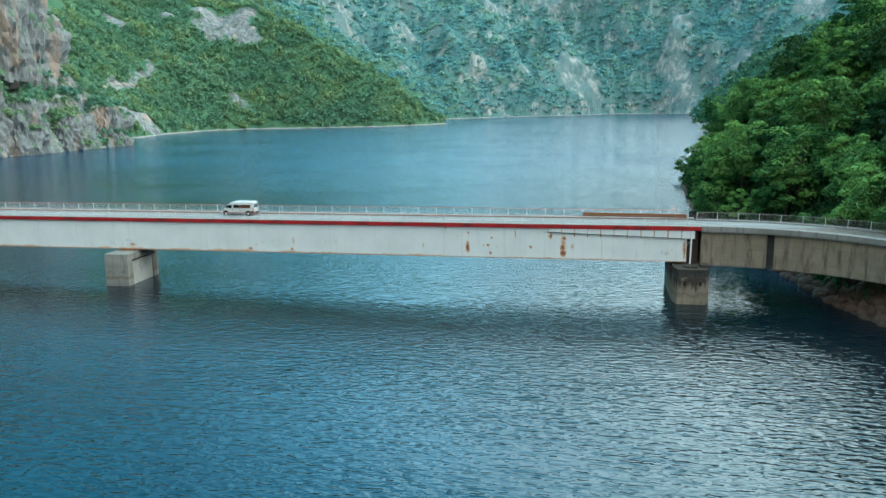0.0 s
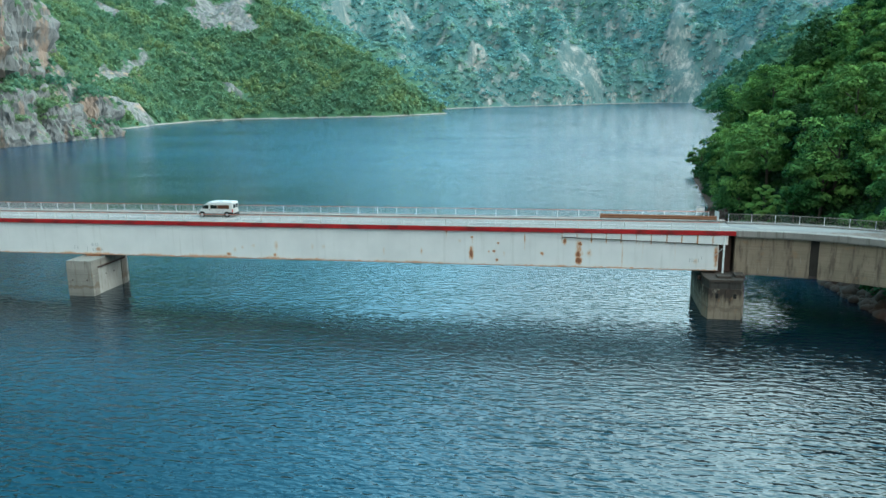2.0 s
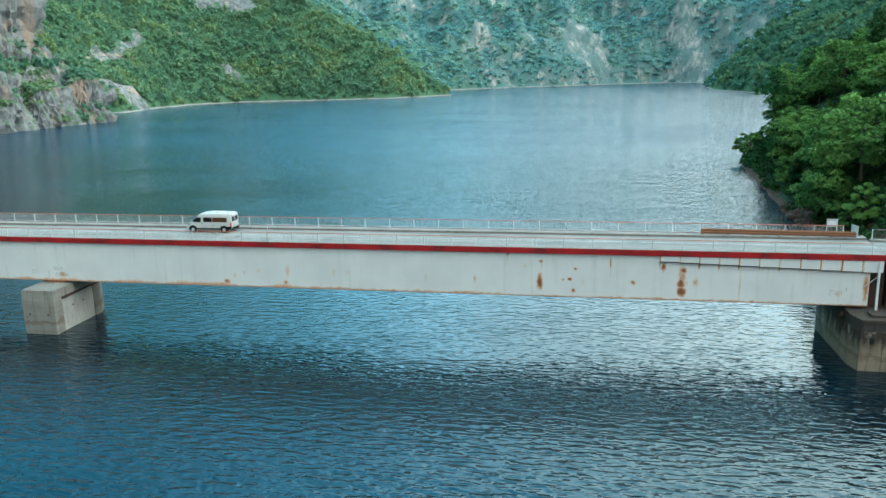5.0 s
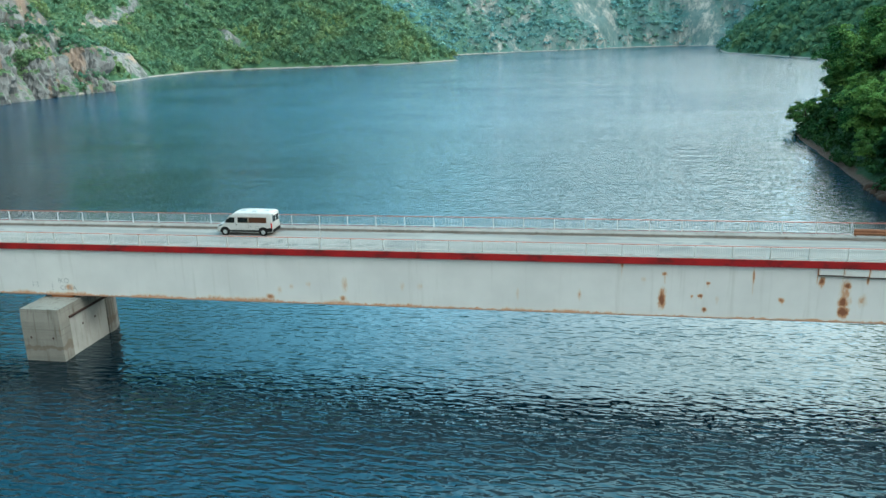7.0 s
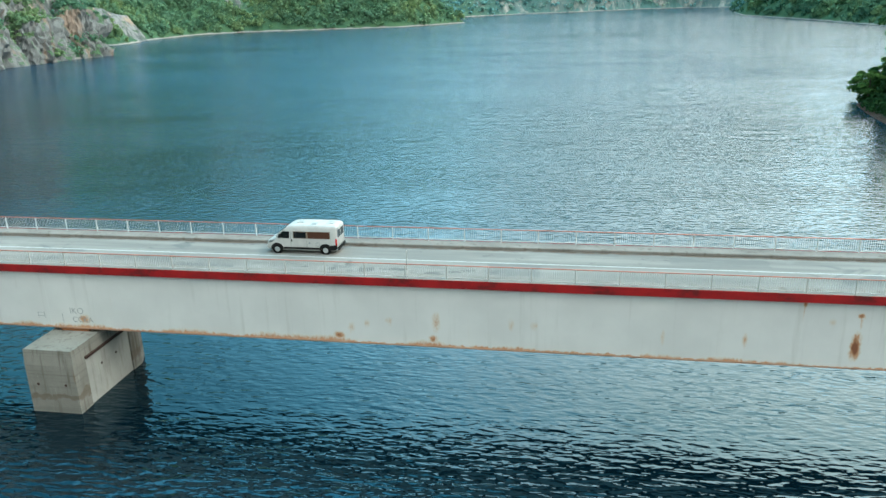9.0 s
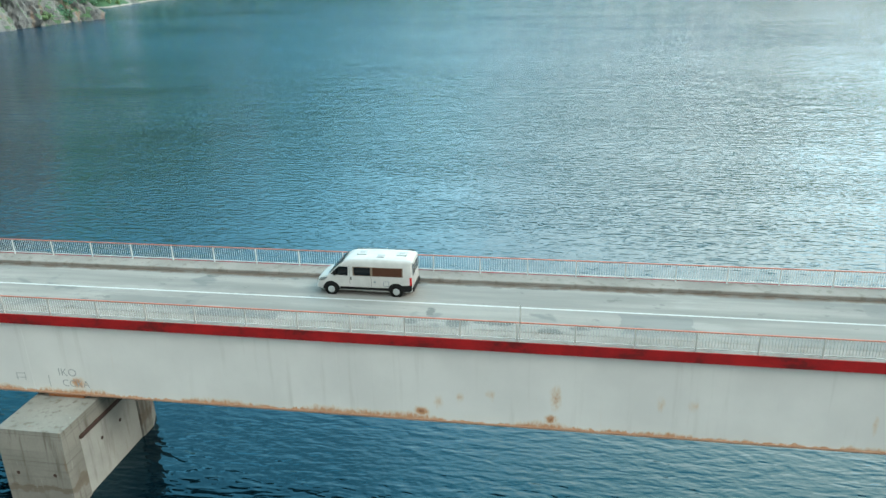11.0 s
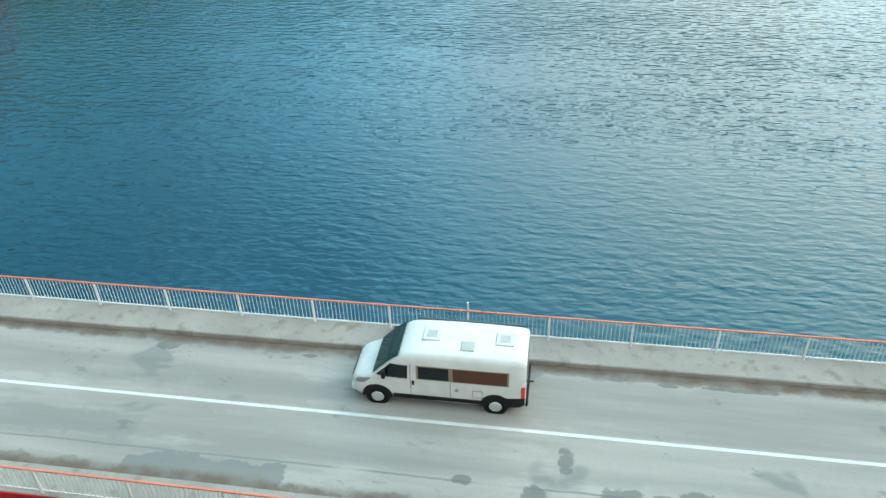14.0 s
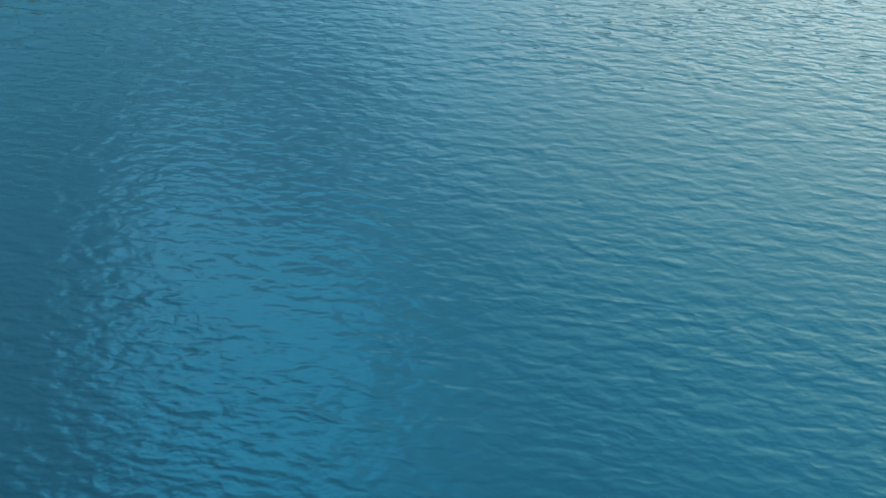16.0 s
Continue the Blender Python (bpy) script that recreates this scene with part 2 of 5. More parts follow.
def paint_steel():
    m = Mat("weathered_white_paint", 0.5)
    x, y, z = m.xyz()
    big = m.noise(0.25, 4)
    fine = m.noise(9, 5)
    streak = m.noise(1.0, 5, vec=m.map((1.6, 1.6, 0.12)))
    c = m.mix(m.step(big, 0.3, 0.7), (0.695, 0.69, 0.682), (0.625, 0.622, 0.616))
    c = m.mix(m.step(streak, 0.55, 0.78, 0, 0.35), c, (0.42, 0.41, 0.38))
    warp_x = m.math("SUBTRACT", m.noise(1.0, 5, 0.7, vec=m.map((2.4, 2.4, 1.1))), 0.5)
    warp_z = m.math("SUBTRACT", m.noise(1.0, 5, 0.7, vec=m.map((2.4, 2.4, 1.1), (7, 3, 9))), 0.5)
    grain = m.math("SUBTRACT", m.noise(1.0, 6, 0.75, vec=m.map((5.0, 5.0, 2.2))), 0.5)
    runs = m.noise(1.0, 5, 0.7, vec=m.map((6.5, 6.5, 0.22), (2, 0, 4)))
    # places where the paint has failed: x, z, half width, half height, how deep the rust is, length of the run below
    level = None
    for px, pz, w, h, deep, run in (
            (-10.45, 7.06, 0.3, 0.75, 1.1, 0.5), (4.09, 7.3, 0.36, 0.42, 1.3, 0.6), (4.12, 6.45, 0.4, 0.42, 1.25, 0.5), (4.27, 8.69, 0.28, 0.26, 1.1, 1.6), (4.12, 7.7, 0.42, 1.5, 0.6, 0.4),
            (2.23, 9.04, 0.22, 0.4, 1.1, 0.5), (-0.77, 7.28, 0.2, 0.22, 0.9, 0.5), (-3.12, 9.33, 0.09, 0.6, 0.75, 2.0), (-13.9, 10.1, 0.12, 0.25, 0.8, 2.6),
            (-10.34, 9.37, 0.17, 0.16, 0.85, 1.3), (-6.75, 8.59, 0.16, 0.14, 1.0, 0.5), (-7.32, 7.48, 0.17, 0.15, 1.0, 0.4), (-8.0, 7.4, 0.12, 0.14, 0.8, 0.4),
            (-6.9, 6.26, 0.18, 0.18, 0.95, 0.3), (5.55, 7.5, 0.3, 0.5, 0.5, 0.5), (-12.07, 8.81, 0.2, 0.25, 0.36, 0.9), (-5.92, 7.22, 0.18, 0.3, 0.36, 0.7),
            (-17.48, 7.2, 0.16, 0.5, 0.5, 0.4), (-22.9, 7.16, 0.12, 0.5, 0.42, 0.3), (-45.3, 6.8, 0.25, 0.4, 0.36, 0.5), (-44.1, 7.15, 0.2, 0.3, 0.36, 0.5),
            (-42.4, 7.5, 0.25, 0.25, 0.36, 0.8), (-38.9, 7.4, 0.28, 0.75, 0.42, 0.5), (-39.1, 6.14, 0.3, 0.25, 0.8, 0.3), (-46.3, 6.11, 0.35, 0.25, 0.8, 0.3),
            (-33.45, 7.63, 0.2, 0.45, 0.36, 0.6), (-31.75, 7.56, 0.25, 0.3, 0.36, 0.5), (-67.3, 6.3, 0.4, 0.35, 0.7, 0.3), (12.0, 9.0, 0.1, 0.3, 0.36, 2.6),
            (16.6, 9.0, 0.12, 0.3, 0.36, 2.2), (19.3, 6.7, 0.3, 0.3, 0.4, 0.5), (21.8, 7.5, 0.25, 1.3, 0.8, 0.5)):
        dx = m.math("DIVIDE", m.math("ADD", m.math("SUBTRACT", x, px), m.math("MULTIPLY", warp_x, w * 2.2)), w)
        up = m.math("SUBTRACT", z, pz)
        dz = m.math("DIVIDE", m.math("ADD", up, m.math("MULTIPLY", warp_z, h * 1.8)), h)
        far = m.math("SQRT", m.math("ADD", m.math("MULTIPLY", dx, dx), m.math("MULTIPLY", dz, dz)))
        s = m.step(far, 1.9, 0.05, 0.0, deep)
        tail = m.math("MULTIPLY", m.step(m.math("ABSOLUTE", dx), 1.1, 0.2), m.math("MULTIPLY", m.step(up, -h - run, -h * 0.5), m.step(up, h * 0.3, -h * 0.3)))
        s = m.math("MAXIMUM", s, m.math("MULTIPLY", tail, m.step(runs, 0.36, 0.62, 0.05, deep * 0.8)))
        level = s if level is None else m.math("MAXIMUM", level, s)
    # streaks at the joints of the cover plates, and thin dirty runs below them
    lane = m.math("SUBTRACT", m.math("FRACT", m.math("ADD", m.math("DIVIDE", m.math("SUBTRACT", x, 1.9), 1.94), 0.5)), 0.5)
    joint = m.math("MULTIPLY", m.step(m.math("ABSOLUTE", lane), 0.1, 0.0), m.math("MULTIPLY", m.step(z, 8.6, 9.2), m.step(x, 1.7, 1.95)))
    level = m.math("MAXIMUM", level, m.math("MULTIPLY", joint, m.step(runs, 0.36, 0.6, 0.1, 0.85)))
    drip = m.noise(1.0, 5, 0.7, vec=m.map((1.9, 1.9, 0.1), (11, 0, 2)))
    level = m.math("MAXIMUM", level, m.math("MULTIPLY", m.step(drip, 0.56, 0.72, 0.0, 0.4), m.step(x, 0.0, 4.0, 0.35, 1.0)))
    # rust that creeps up from the lower flange, deepest away from the shore
    creep = m.noise(0.22, 3, 0.5, vec=m.map((1, 1, 0.3), (6, 0, 0)))
    reach = m.math("MULTIPLY", m.step(creep, 0.42, 0.66, 0.1, 0.6), m.step(x, 2.0, -38.0, 0.3, 1.0))
    low = m.math("DIVIDE", m.math("SUBTRACT", m.math("ADD", z, m.math("MULTIPLY", warp_z, 0.7)), 5.6), reach)
    level = m.math("MAXIMUM", level, m.step(low, 1.1, 0.0, 0.0, 0.6))
    level = m.math("ADD", level, m.math("MULTIPLY", grain, m.step(level, 0.0, 0.3, 0.0, 0.9)))
    amount = m.step(level, 0.1, 0.85)
    c = m.mix(m.step(level, 0.06, 0.42, 0, 0.6), c, (0.6, 0.47, 0.34))
    c = m.mix(m.step(level, 0.3, 0.65, 0, 0.85), c, (0.47, 0.21, 0.09))
    c = m.mix(m.step(level, 0.62, 1.0, 0, 0.9), c, (0.19, 0.062, 0.028))
    c = m.mix(m.step(fine, 0.58, 0.8, 0, 0.2), c, (0.4, 0.4, 0.38))
    m.set(Base_Color=c, Roughness=m.step(amount, 0, 1, 0.5, 0.9))
    m.bump(m.math("ADD", m.math("MULTIPLY", big, 3), m.math("MULTIPLY", fine, 0.15)), 0.02, 0.5)
    return m.m


M_STEEL = paint_steel()


def painted(name, col, worn, rough=0.5, amount=0.3):
    m = Mat(name, rough)
    n1, n2 = m.noise(1.3, 5), m.noise(8, 5, 0.65)
    c = m.mix(m.step(n1, 0.3, 0.7), col, [v * 0.82 for v in col])
    c = m.mix(m.step(n2, 0.66 - amount * 0.3, 0.78, 0, 0.8), c, worn)
    m.set(Base_Color=c)
    m.bump(n2, 0.004, 0.4)
    return m.m


def red_paint():
    m = Mat("faded_red_paint", 0.65, 0, 0.3)
    big = m.noise(0.35, 6, 0.7, vec=m.map((1.0, 1, 1.6)))
    fine = m.noise(5, 5, 0.7)
    c = m.mix(m.step(big, 0.35, 0.6), (0.38, 0.011, 0.013), (0.25, 0.009, 0.012))
    c = m.mix(m.step(big, 0.53, 0.62, 0, 0.85), c, (0.12, 0.012, 0.012))
    c = m.mix(m.step(fine, 0.6, 0.75, 0, 0.6), c, (0.14, 0.02, 0.016))
    m.set(Base_Color=c)
    return m.m


M_RED = red_paint()
M_RAILRED = painted("orange_red_rail_paint", (0.52, 0.15, 0.095), (0.6, 0.36, 0.3), 0.5, 0.35)
# greyer than the far railing's paint, close to the kerb's tone
M_RAILNEAR = painted("near_rail_paint", (0.5, 0.49, 0.475), (0.38, 0.34, 0.31), 0.6, 0.25)
M_RAILWHITE = painted("white_rail_paint", (0.62, 0.625, 0.62), (0.38, 0.33, 0.29), 0.5, 0.2)
M_GUARD = painted("brown_guard_rust", (0.24, 0.1, 0.05), (0.1, 0.045, 0.03), 0.85, 0.6)
M_FLANGE = painted("flaking_flange_paint", (0.36, 0.21, 0.14), (0.2, 0.085, 0.045), 0.8, 0.7)
M_RUST = painted("rusty_steel", (0.36, 0.13, 0.05), (0.17, 0.06, 0.03), 0.85, 0.6)
M_RUSTANDHOLE = painted("dark_rust_and_holes", (0.055, 0.027, 0.02), (0.03, 0.018, 0.013), 0.9, 0.6)
M_BLACKHOLE = painted("hollow_shade_black", (0.01, 0.009, 0.008), (0.006, 0.006, 0.006), 0.95, 0.3)
M_LINE = painted("white_road_paint", (0.47, 0.47, 0.46), (0.27, 0.27, 0.265), 0.7, 0.45)
M_CHALK = painted("grey_scrawl", (0.33, 0.35, 0.36), (0.5, 0.5, 0.5), 0.9, 0.3)


def water_material():
    m = Mat("lake_water", 0.06, 0.0, 0.5)
    m.b.inputs["IOR"].default_value = 1.5
    m.b.inputs["Specular Tint"].default_value = (0.07, 0.7, 1.0, 1)
    calm = m.noise(0.006, 3, 0.5, vec=m.map((0.7, 1.8, 1), (31, 12, 0)))
    gust = m.noise(0.035, 3, 0.5, vec=m.map((0.5, 1.4, 1), (3, 40, 0)))
    amp = m.math("MULTIPLY", m.step(calm, 0.38, 0.56, 0.55, 1.0), m.step(gust, 0.3, 0.7, 0.65, 1.2))

    # sheltered water beyond the point, crossed by one line of wind
    x, y, z = m.xyz()
    bend = m.math("ADD", y, m.math("MULTIPLY", m.math("SUBTRACT", m.noise(0.012, 4), 0.5), 150.0))
    calmer = m.step(m.math("ADD", bend, m.math("MULTIPLY", x, 0.25)), 370.0, 440.0)
    lane = m.math("ABSOLUTE", m.math("SUBTRACT", m.math("ADD", bend, m.math("MULTIPLY", x, 3.6)), 570.0))
    calmer = m.math("MULTIPLY", m.math("MULTIPLY", calmer, m.step(x, -120.0, 10.0)), m.step(lane, 25.0, 60.0))
    amp = m.math("MULTIPLY", amp, m.math("ADD", m.step(y, 90.0, 330.0, 0.0, 0.75), m.step(y, -5.0, 40.0, 0.84, 0.64)))
    amp = m.math("MULTIPLY", amp, m.step(calmer, 0.0, 1.0, 1.0, 0.75))

    paws = m.noise(1.0, 3, 0.6, vec=m.map((0.09, 0.34, 1), (17, 3, 0)))
    amp = m.math("MULTIPLY", amp, m.step(paws, 0.3, 0.7, 0.8, 1.2))
    E = 0.06
    open_water = m.step(y, 50.0, 160.0)

    def wave(shift):
        """Height of the ripples, at a small step from the point."""
        total = None
        for scale, loc, turn, weight, detail in (((0.2, 0.6, 1), (0, 0, 0), -8, 0.06, 1), ((0.55, 1.5, 1), (5, 2, 0), 4, 0.22, 1), ((1.2, 2.5, 1), (9, 4, 0), -7, 0.095, 1), ((3.0, 4.4, 1), (2, 7, 0), 12, 0.02, 1), ((0.3, 0.42, 1), (8, 3, 0), 15, 0.24, 2), ((0.12, 0.3, 1), (4, 9, 0), -6, 0.42, 2)):
            p = m.n.new("ShaderNodeVectorMath")
            p.operation = "ADD"
            m.l.new(m.pos, p.inputs[0])
            p.inputs[1].default_value = shift
            h = m.noise(1.0, detail, 0.5, vec=m.map(scale, loc, (0, 0, radians(turn)), p.outputs[0]), dist=0.35)
            h = m.math("MULTIPLY", h, m.math("MULTIPLY", open_water, weight) if detail == 2 else weight)
            total = h if total is None else m.math("ADD", total, h)
        return total
    h0 = wave((0, 0, 0))
    n = m.n.new("ShaderNodeCombineXYZ")
    slope = [m.math("MULTIPLY", m.math("DIVIDE", m.math("SUBTRACT", h0, wave(shift)), E), amp) for shift in ((E, 0, 0), (0, E, 0))]
    m.put(n.inputs[0], slope[0])
    # far off, normals lean south to fit the camera's view, mirroring higher sky
    m.put(n.inputs[1], m.math("SUBTRACT", slope[1], m.step(y, 30.0, 240.0, 0.0, 0.05)))
    n.inputs[2].default_value = 1.0
    v = m.n.new("ShaderNodeVectorMath")
    v.operation = "NORMALIZE"
    m.l.new(n.outputs[0], v.inputs[0])
    m.l.new(v.outputs[0], m.b.inputs["Normal"])
    # southern dark is shade and reflection, far blue is mirrored sky, put into colour
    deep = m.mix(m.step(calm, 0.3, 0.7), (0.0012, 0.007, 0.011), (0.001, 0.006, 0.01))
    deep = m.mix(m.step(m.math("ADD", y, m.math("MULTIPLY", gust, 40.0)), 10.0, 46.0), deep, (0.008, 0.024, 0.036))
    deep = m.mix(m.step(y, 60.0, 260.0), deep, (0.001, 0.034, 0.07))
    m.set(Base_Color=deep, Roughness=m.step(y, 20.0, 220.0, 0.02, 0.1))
    return m.m


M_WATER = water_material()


def ground_material():
    m = Mat("hillside", 0.95, 0, 0.2)
    n = m.n.new("ShaderNodeSeparateXYZ")
    m.l.new(m.geo.outputs["True Normal"], n.inputs[0])
    up = n.outputs["Z"]
    x, y, z = m.xyz()
    big = m.noise(0.02, 6, 0.6)
    mid = m.noise(0.11, 6, 0.65)
    fine = m.noise(0.7, 6, 0.7)
    crack = m.noise(0.12, 8, 0.75, vec=m.map((1.6, 1.6, 0.35)))
    rockc = m.mix(m.step(crack, 0.35, 0.66), (0.11, 0.115, 0.118), (0.28, 0.276, 0.265))
    cleft = m.noise(0.05, 7, 0.7, vec=m.map((1.3, 1.3, 0.7), (2, 6, 0)), dist=0.5)
    rockc = m.mix(m.step(cleft, 0.5, 0.6, 0, 0.8), rockc, (0.055, 0.065, 0.06))
    ochre = m.noise(0.045, 5, 0.6, vec=m.map((1.5, 1.5, 0.6), (4, 2, 0)))
    rockc = m.mix(m.math("MULTIPLY", m.step(ochre, 0.56, 0.68, 0, 0.6), m.step(y, 950.0, 800.0)), rockc, (0.44, 0.29, 0.19))
    tuft = m.noise(0.16, 5, 0.7, vec=m.map((1, 1, 1), (9, 1, 3)))
    rockc = m.mix(m.step(tuft, 0.54, 0.62, 0, 0.9), rockc, (0.05, 0.1, 0.05))
    # north of y 900 distance haze is put into the moss and rock colours
    hazymoss = m.math("MULTIPLY", m.step(m.noise(0.05, 6, 0.7, vec=m.map((1, 1, 0.5))), 0.38, 0.54), m.step(y, 900.0, 1080.0))
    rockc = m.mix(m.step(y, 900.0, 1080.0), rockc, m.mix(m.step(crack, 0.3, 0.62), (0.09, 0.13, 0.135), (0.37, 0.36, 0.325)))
    rockc = m.mix(m.math("MULTIPLY", hazymoss, 0.8), rockc, (0.065, 0.135, 0.135))
    scrub = m.mix(m.step(mid, 0.35, 0.65), (0.05, 0.12, 0.07), (0.075, 0.145, 0.07))
    scrub = m.mix(m.step(fine, 0.4, 0.75, 0, 0.4), scrub, (0.05, 0.11, 0.05))
    # far scrub carries the haze's blue in its colour as well
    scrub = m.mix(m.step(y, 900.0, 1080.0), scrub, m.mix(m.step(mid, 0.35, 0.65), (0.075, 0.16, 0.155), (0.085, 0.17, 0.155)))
    rk = m.n.new("ShaderNodeAttribute")
    rk.attribute_name = "rock"
    steep = m.step(m.math("ADD", up, m.math("MULTIPLY", m.math("SUBTRACT", big, 0.5), 0.5)), 0.50, 0.38)
    steep = m.math("MAXIMUM", steep, m.step(m.math("ADD", rk.outputs["Fac"], m.math("ADD", m.math("MULTIPLY", m.math("SUBTRACT", mid, 0.5), 1.5), m.math("MULTIPLY", m.math("SUBTRACT", cleft, 0.5), 1.6))), 0.46, 0.58))
    c = m.mix(steep, scrub, rockc)
    ledge = m.math("MULTIPLY", m.step(m.math("ABSOLUTE", m.math("SUBTRACT", z, 42.0)), 8.0, 4.0), m.step(x, -318.0, -330.0))
    ledge = m.math("MULTIPLY", ledge, m.step(y, 640.0, 560.0))
    c = m.mix(m.math("MULTIPLY", ledge, m.step(mid, 0.5, 0.62)), c, (0.38, 0.27, 0.19))
    beach = m.mix(fine, (0.36, 0.34, 0.31), (0.24, 0.21, 0.19))
    redbank = m.math("MULTIPLY", m.step(x, 10.0, 20.0), m.step(y, 260.0, 220.0))
    # near-black ground under the wood: shade between trees put into the colour
    c = m.mix(m.math("MULTIPLY", redbank, m.step(fine, 0.3, 0.6, 0.95, 0.7)), c, (0.02, 0.045, 0.02))
    beach = m.mix(redbank, beach, m.mix(fine, (0.14, 0.082, 0.06), (0.075, 0.045, 0.034)))
    c = m.mix(m.step(m.math("ADD", z, m.math("MULTIPLY", mid, 2.4)), 2.3, 1.8), c, m.mix(m.math("MULTIPLY", steep, 0.8), beach, rockc))
    m.set(Base_Color=c)
    m.bump(m.math("ADD", crack, m.math("MULTIPLY", fine, 0.35)), 2.2, 0.8)
    return m.m


M_GROUND = ground_material()


def leaf_material(name, a, b, tip, scale=1.0, through_leaf=0.35, shaded_share=0.0):
    m = Mat(name, 0.8, 0, 0.1)
    clump = m.noise(0.09 * scale, 3)
    c = m.mix(m.island(), a, b)
    c = m.mix(m.step(clump, 0.42, 0.68, 0, 0.85), c, tip)
    c = m.mix(m.math("MULTIPLY", m.math("MULTIPLY", m.rnd(), m.rnd()), 0.6), c, tip)
    if shaded_share:  # some trees coloured darker, in place of shaded hollows
        other = m.math("FRACT", m.math("MULTIPLY", m.rnd(), 7.31))
        c = m.mix(m.step(other, shaded_share + 0.06, shaded_share - 0.06, 0, 0.8), c, [v * 0.8 for v in a])
    m.set(Base_Color=c)
    # light that comes through the leaves
    thin = m.n.new("ShaderNodeBsdfTranslucent")
    m.l.new(c, thin.inputs["Color"])
    both = m.n.new("ShaderNodeMixShader")
    both.inputs[0].default_value = through_leaf
    m.l.new(m.b.outputs[0], both.inputs[1])
    m.l.new(thin.outputs[0], both.inputs[2])
    m.l.new(both.outputs[0], m.n["Material Output"].inputs[0])
    return m.m


# bright tip and dark share carry top-lit crowns and shaded hollows in colour
M_LEAF = leaf_material("broad_leaves", (0.007, 0.038, 0.015), (0.048, 0.15, 0.044), (0.23, 0.4, 0.1), 1.6, 0.14, 0.27)
# paler and bluer, with middle-distance haze put into the leaf colour
M_LEAFMID = leaf_material("hazy_hillside_leaves", (0.08, 0.215, 0.175), (0.13, 0.285, 0.19), (0.275, 0.365, 0.165), 0.3, 0.5)
# blue-pale haze of the distance is painted into these leaves
M_LEAFFAR = leaf_material("haze_tinted_leaves", (0.16, 0.35, 0.365), (0.195, 0.385, 0.38), (0.29, 0.43, 0.3), 0.3, 0.5)
M_LEAFPOINT = leaf_material("point_leaves", (0.05, 0.15, 0.115), (0.085, 0.2, 0.13), (0.15, 0.24, 0.11), 0.3, 0.4)
M_BARK = painted("bark", (0.09, 0.07, 0.055), (0.05, 0.04, 0.03), 0.95, 0.5)
M_ROCK = concrete("bank_rock", (0.085, 0.052, 0.04), (0.04, 0.026, 0.021))

# ---- helpers of this scene ----
def part(name, bm, material, parent=None, label="", smooth=False):
    me = bpy.data.meshes.new(name)
    bm.to_mesh(me)
    bm.free()
    if smooth:
        me.shade_smooth()
    me.materials.append(material)
    ob = new(name, me)
    if parent is not None:
        ob.parent = parent
    if label:
        ob["label"] = label
    return ob


def again(name, ob, parent, m):
    """One more object on the mesh of ob."""
    o = new(name, ob.data)
    o.parent = parent
    o.matrix_basis = m
    return o


def block(a, b, bevel=0.0, bm=None):
    bm = bm or bmesh.new()
    g = bmesh.ops.create_cube(bm, size=1)
    for v in g["verts"]:
        v.co = [(a[i] + b[i]) / 2 + v.co[i] * (b[i] - a[i]) for i in range(3)]
    if bevel:
        bmesh.ops.bevel(bm, geom=list({e for v in g["verts"] for e in v.link_edges}), offset=bevel, segments=2, affect="EDGES", profile=0.5)
    return bm


def prism(outline, z0, z1, bm=None, top=None):
    """A column over a plan outline; top: the outline's scale about its middle at the top."""
    bm = bm or bmesh.new()
    cx = sum(p[0] for p in outline) / len(outline)
    cy = sum(p[1] for p in outline) / len(outline)
    s = top or 1.0
    lo = [bm.verts.new((x, y, z0)) for x, y in outline]
    hi = [bm.verts.new((cx + (x - cx) * s, cy + (y - cy) * s, z1)) for x, y in outline]
    n = len(outline)
    for i in range(n):
        bm.faces.new((lo[i], lo[(i + 1) % n], hi[(i + 1) % n], hi[i]))
    bm.faces.new(hi)
    bm.faces.new(lo[::-1])
    bmesh.ops.recalc_face_normals(bm, faces=bm.faces)
    return bm


def extrude_x(profile, x0, x1, bm=None):
    """A bar along x whose section is a list of (y, z)."""
    bm = bm or bmesh.new()
    a = [bm.verts.new((x0, y, z)) for y, z in profile]
    b = [bm.verts.new((x1, y, z)) for y, z in profile]
    n = len(profile)
    fs = [bm.faces.new((a[i], b[i], b[(i + 1) % n], a[(i + 1) % n])) for i in range(n)]
    fs += [bm.faces.new(a), bm.faces.new(b[::-1])]
    bmesh.ops.recalc_face_normals(bm, faces=fs)
    return bm


def tube(p, q, r0, r1=None, n=8, bm=None):
    bm = bm or bmesh.new()
    p, q = Vector(p), Vector(q)
    m = Matrix.Translation((p + q) / 2) @ (q - p).to_track_quat("Z", "Y").to_matrix().to_4x4()
    bmesh.ops.create_cone(bm, cap_ends=True, segments=n, radius1=r0, radius2=r0 if r1 is None else r1, depth=(q - p).length, matrix=m)
    return bm


def thing(name, label, category, loc=(0, 0, 0), group="", kind=""):
    e = new(name)
    e.location = loc
    return tagged(e, label, category, group, kind)


def sheet(name, verts, faces, material):
    """A mesh from arrays: verts (n, 3), faces (m, 3 or 4)."""
    verts, faces = np.asarray(verts, dtype=np.float32), np.asarray(faces, dtype=np.int32)
    me = bpy.data.meshes.new(name)
    k = faces.shape[1]
    me.vertices.add(len(verts))
    me.vertices.foreach_set("co", verts.ravel())
    me.loops.add(faces.size)
    me.loops.foreach_set("vertex_index", faces.ravel())
    me.polygons.add(len(faces))
    me.polygons.foreach_set("loop_start", np.arange(0, faces.size, k, dtype=np.int32))
    me.update(calc_edges=True)
    me.materials.append(material)
    return me


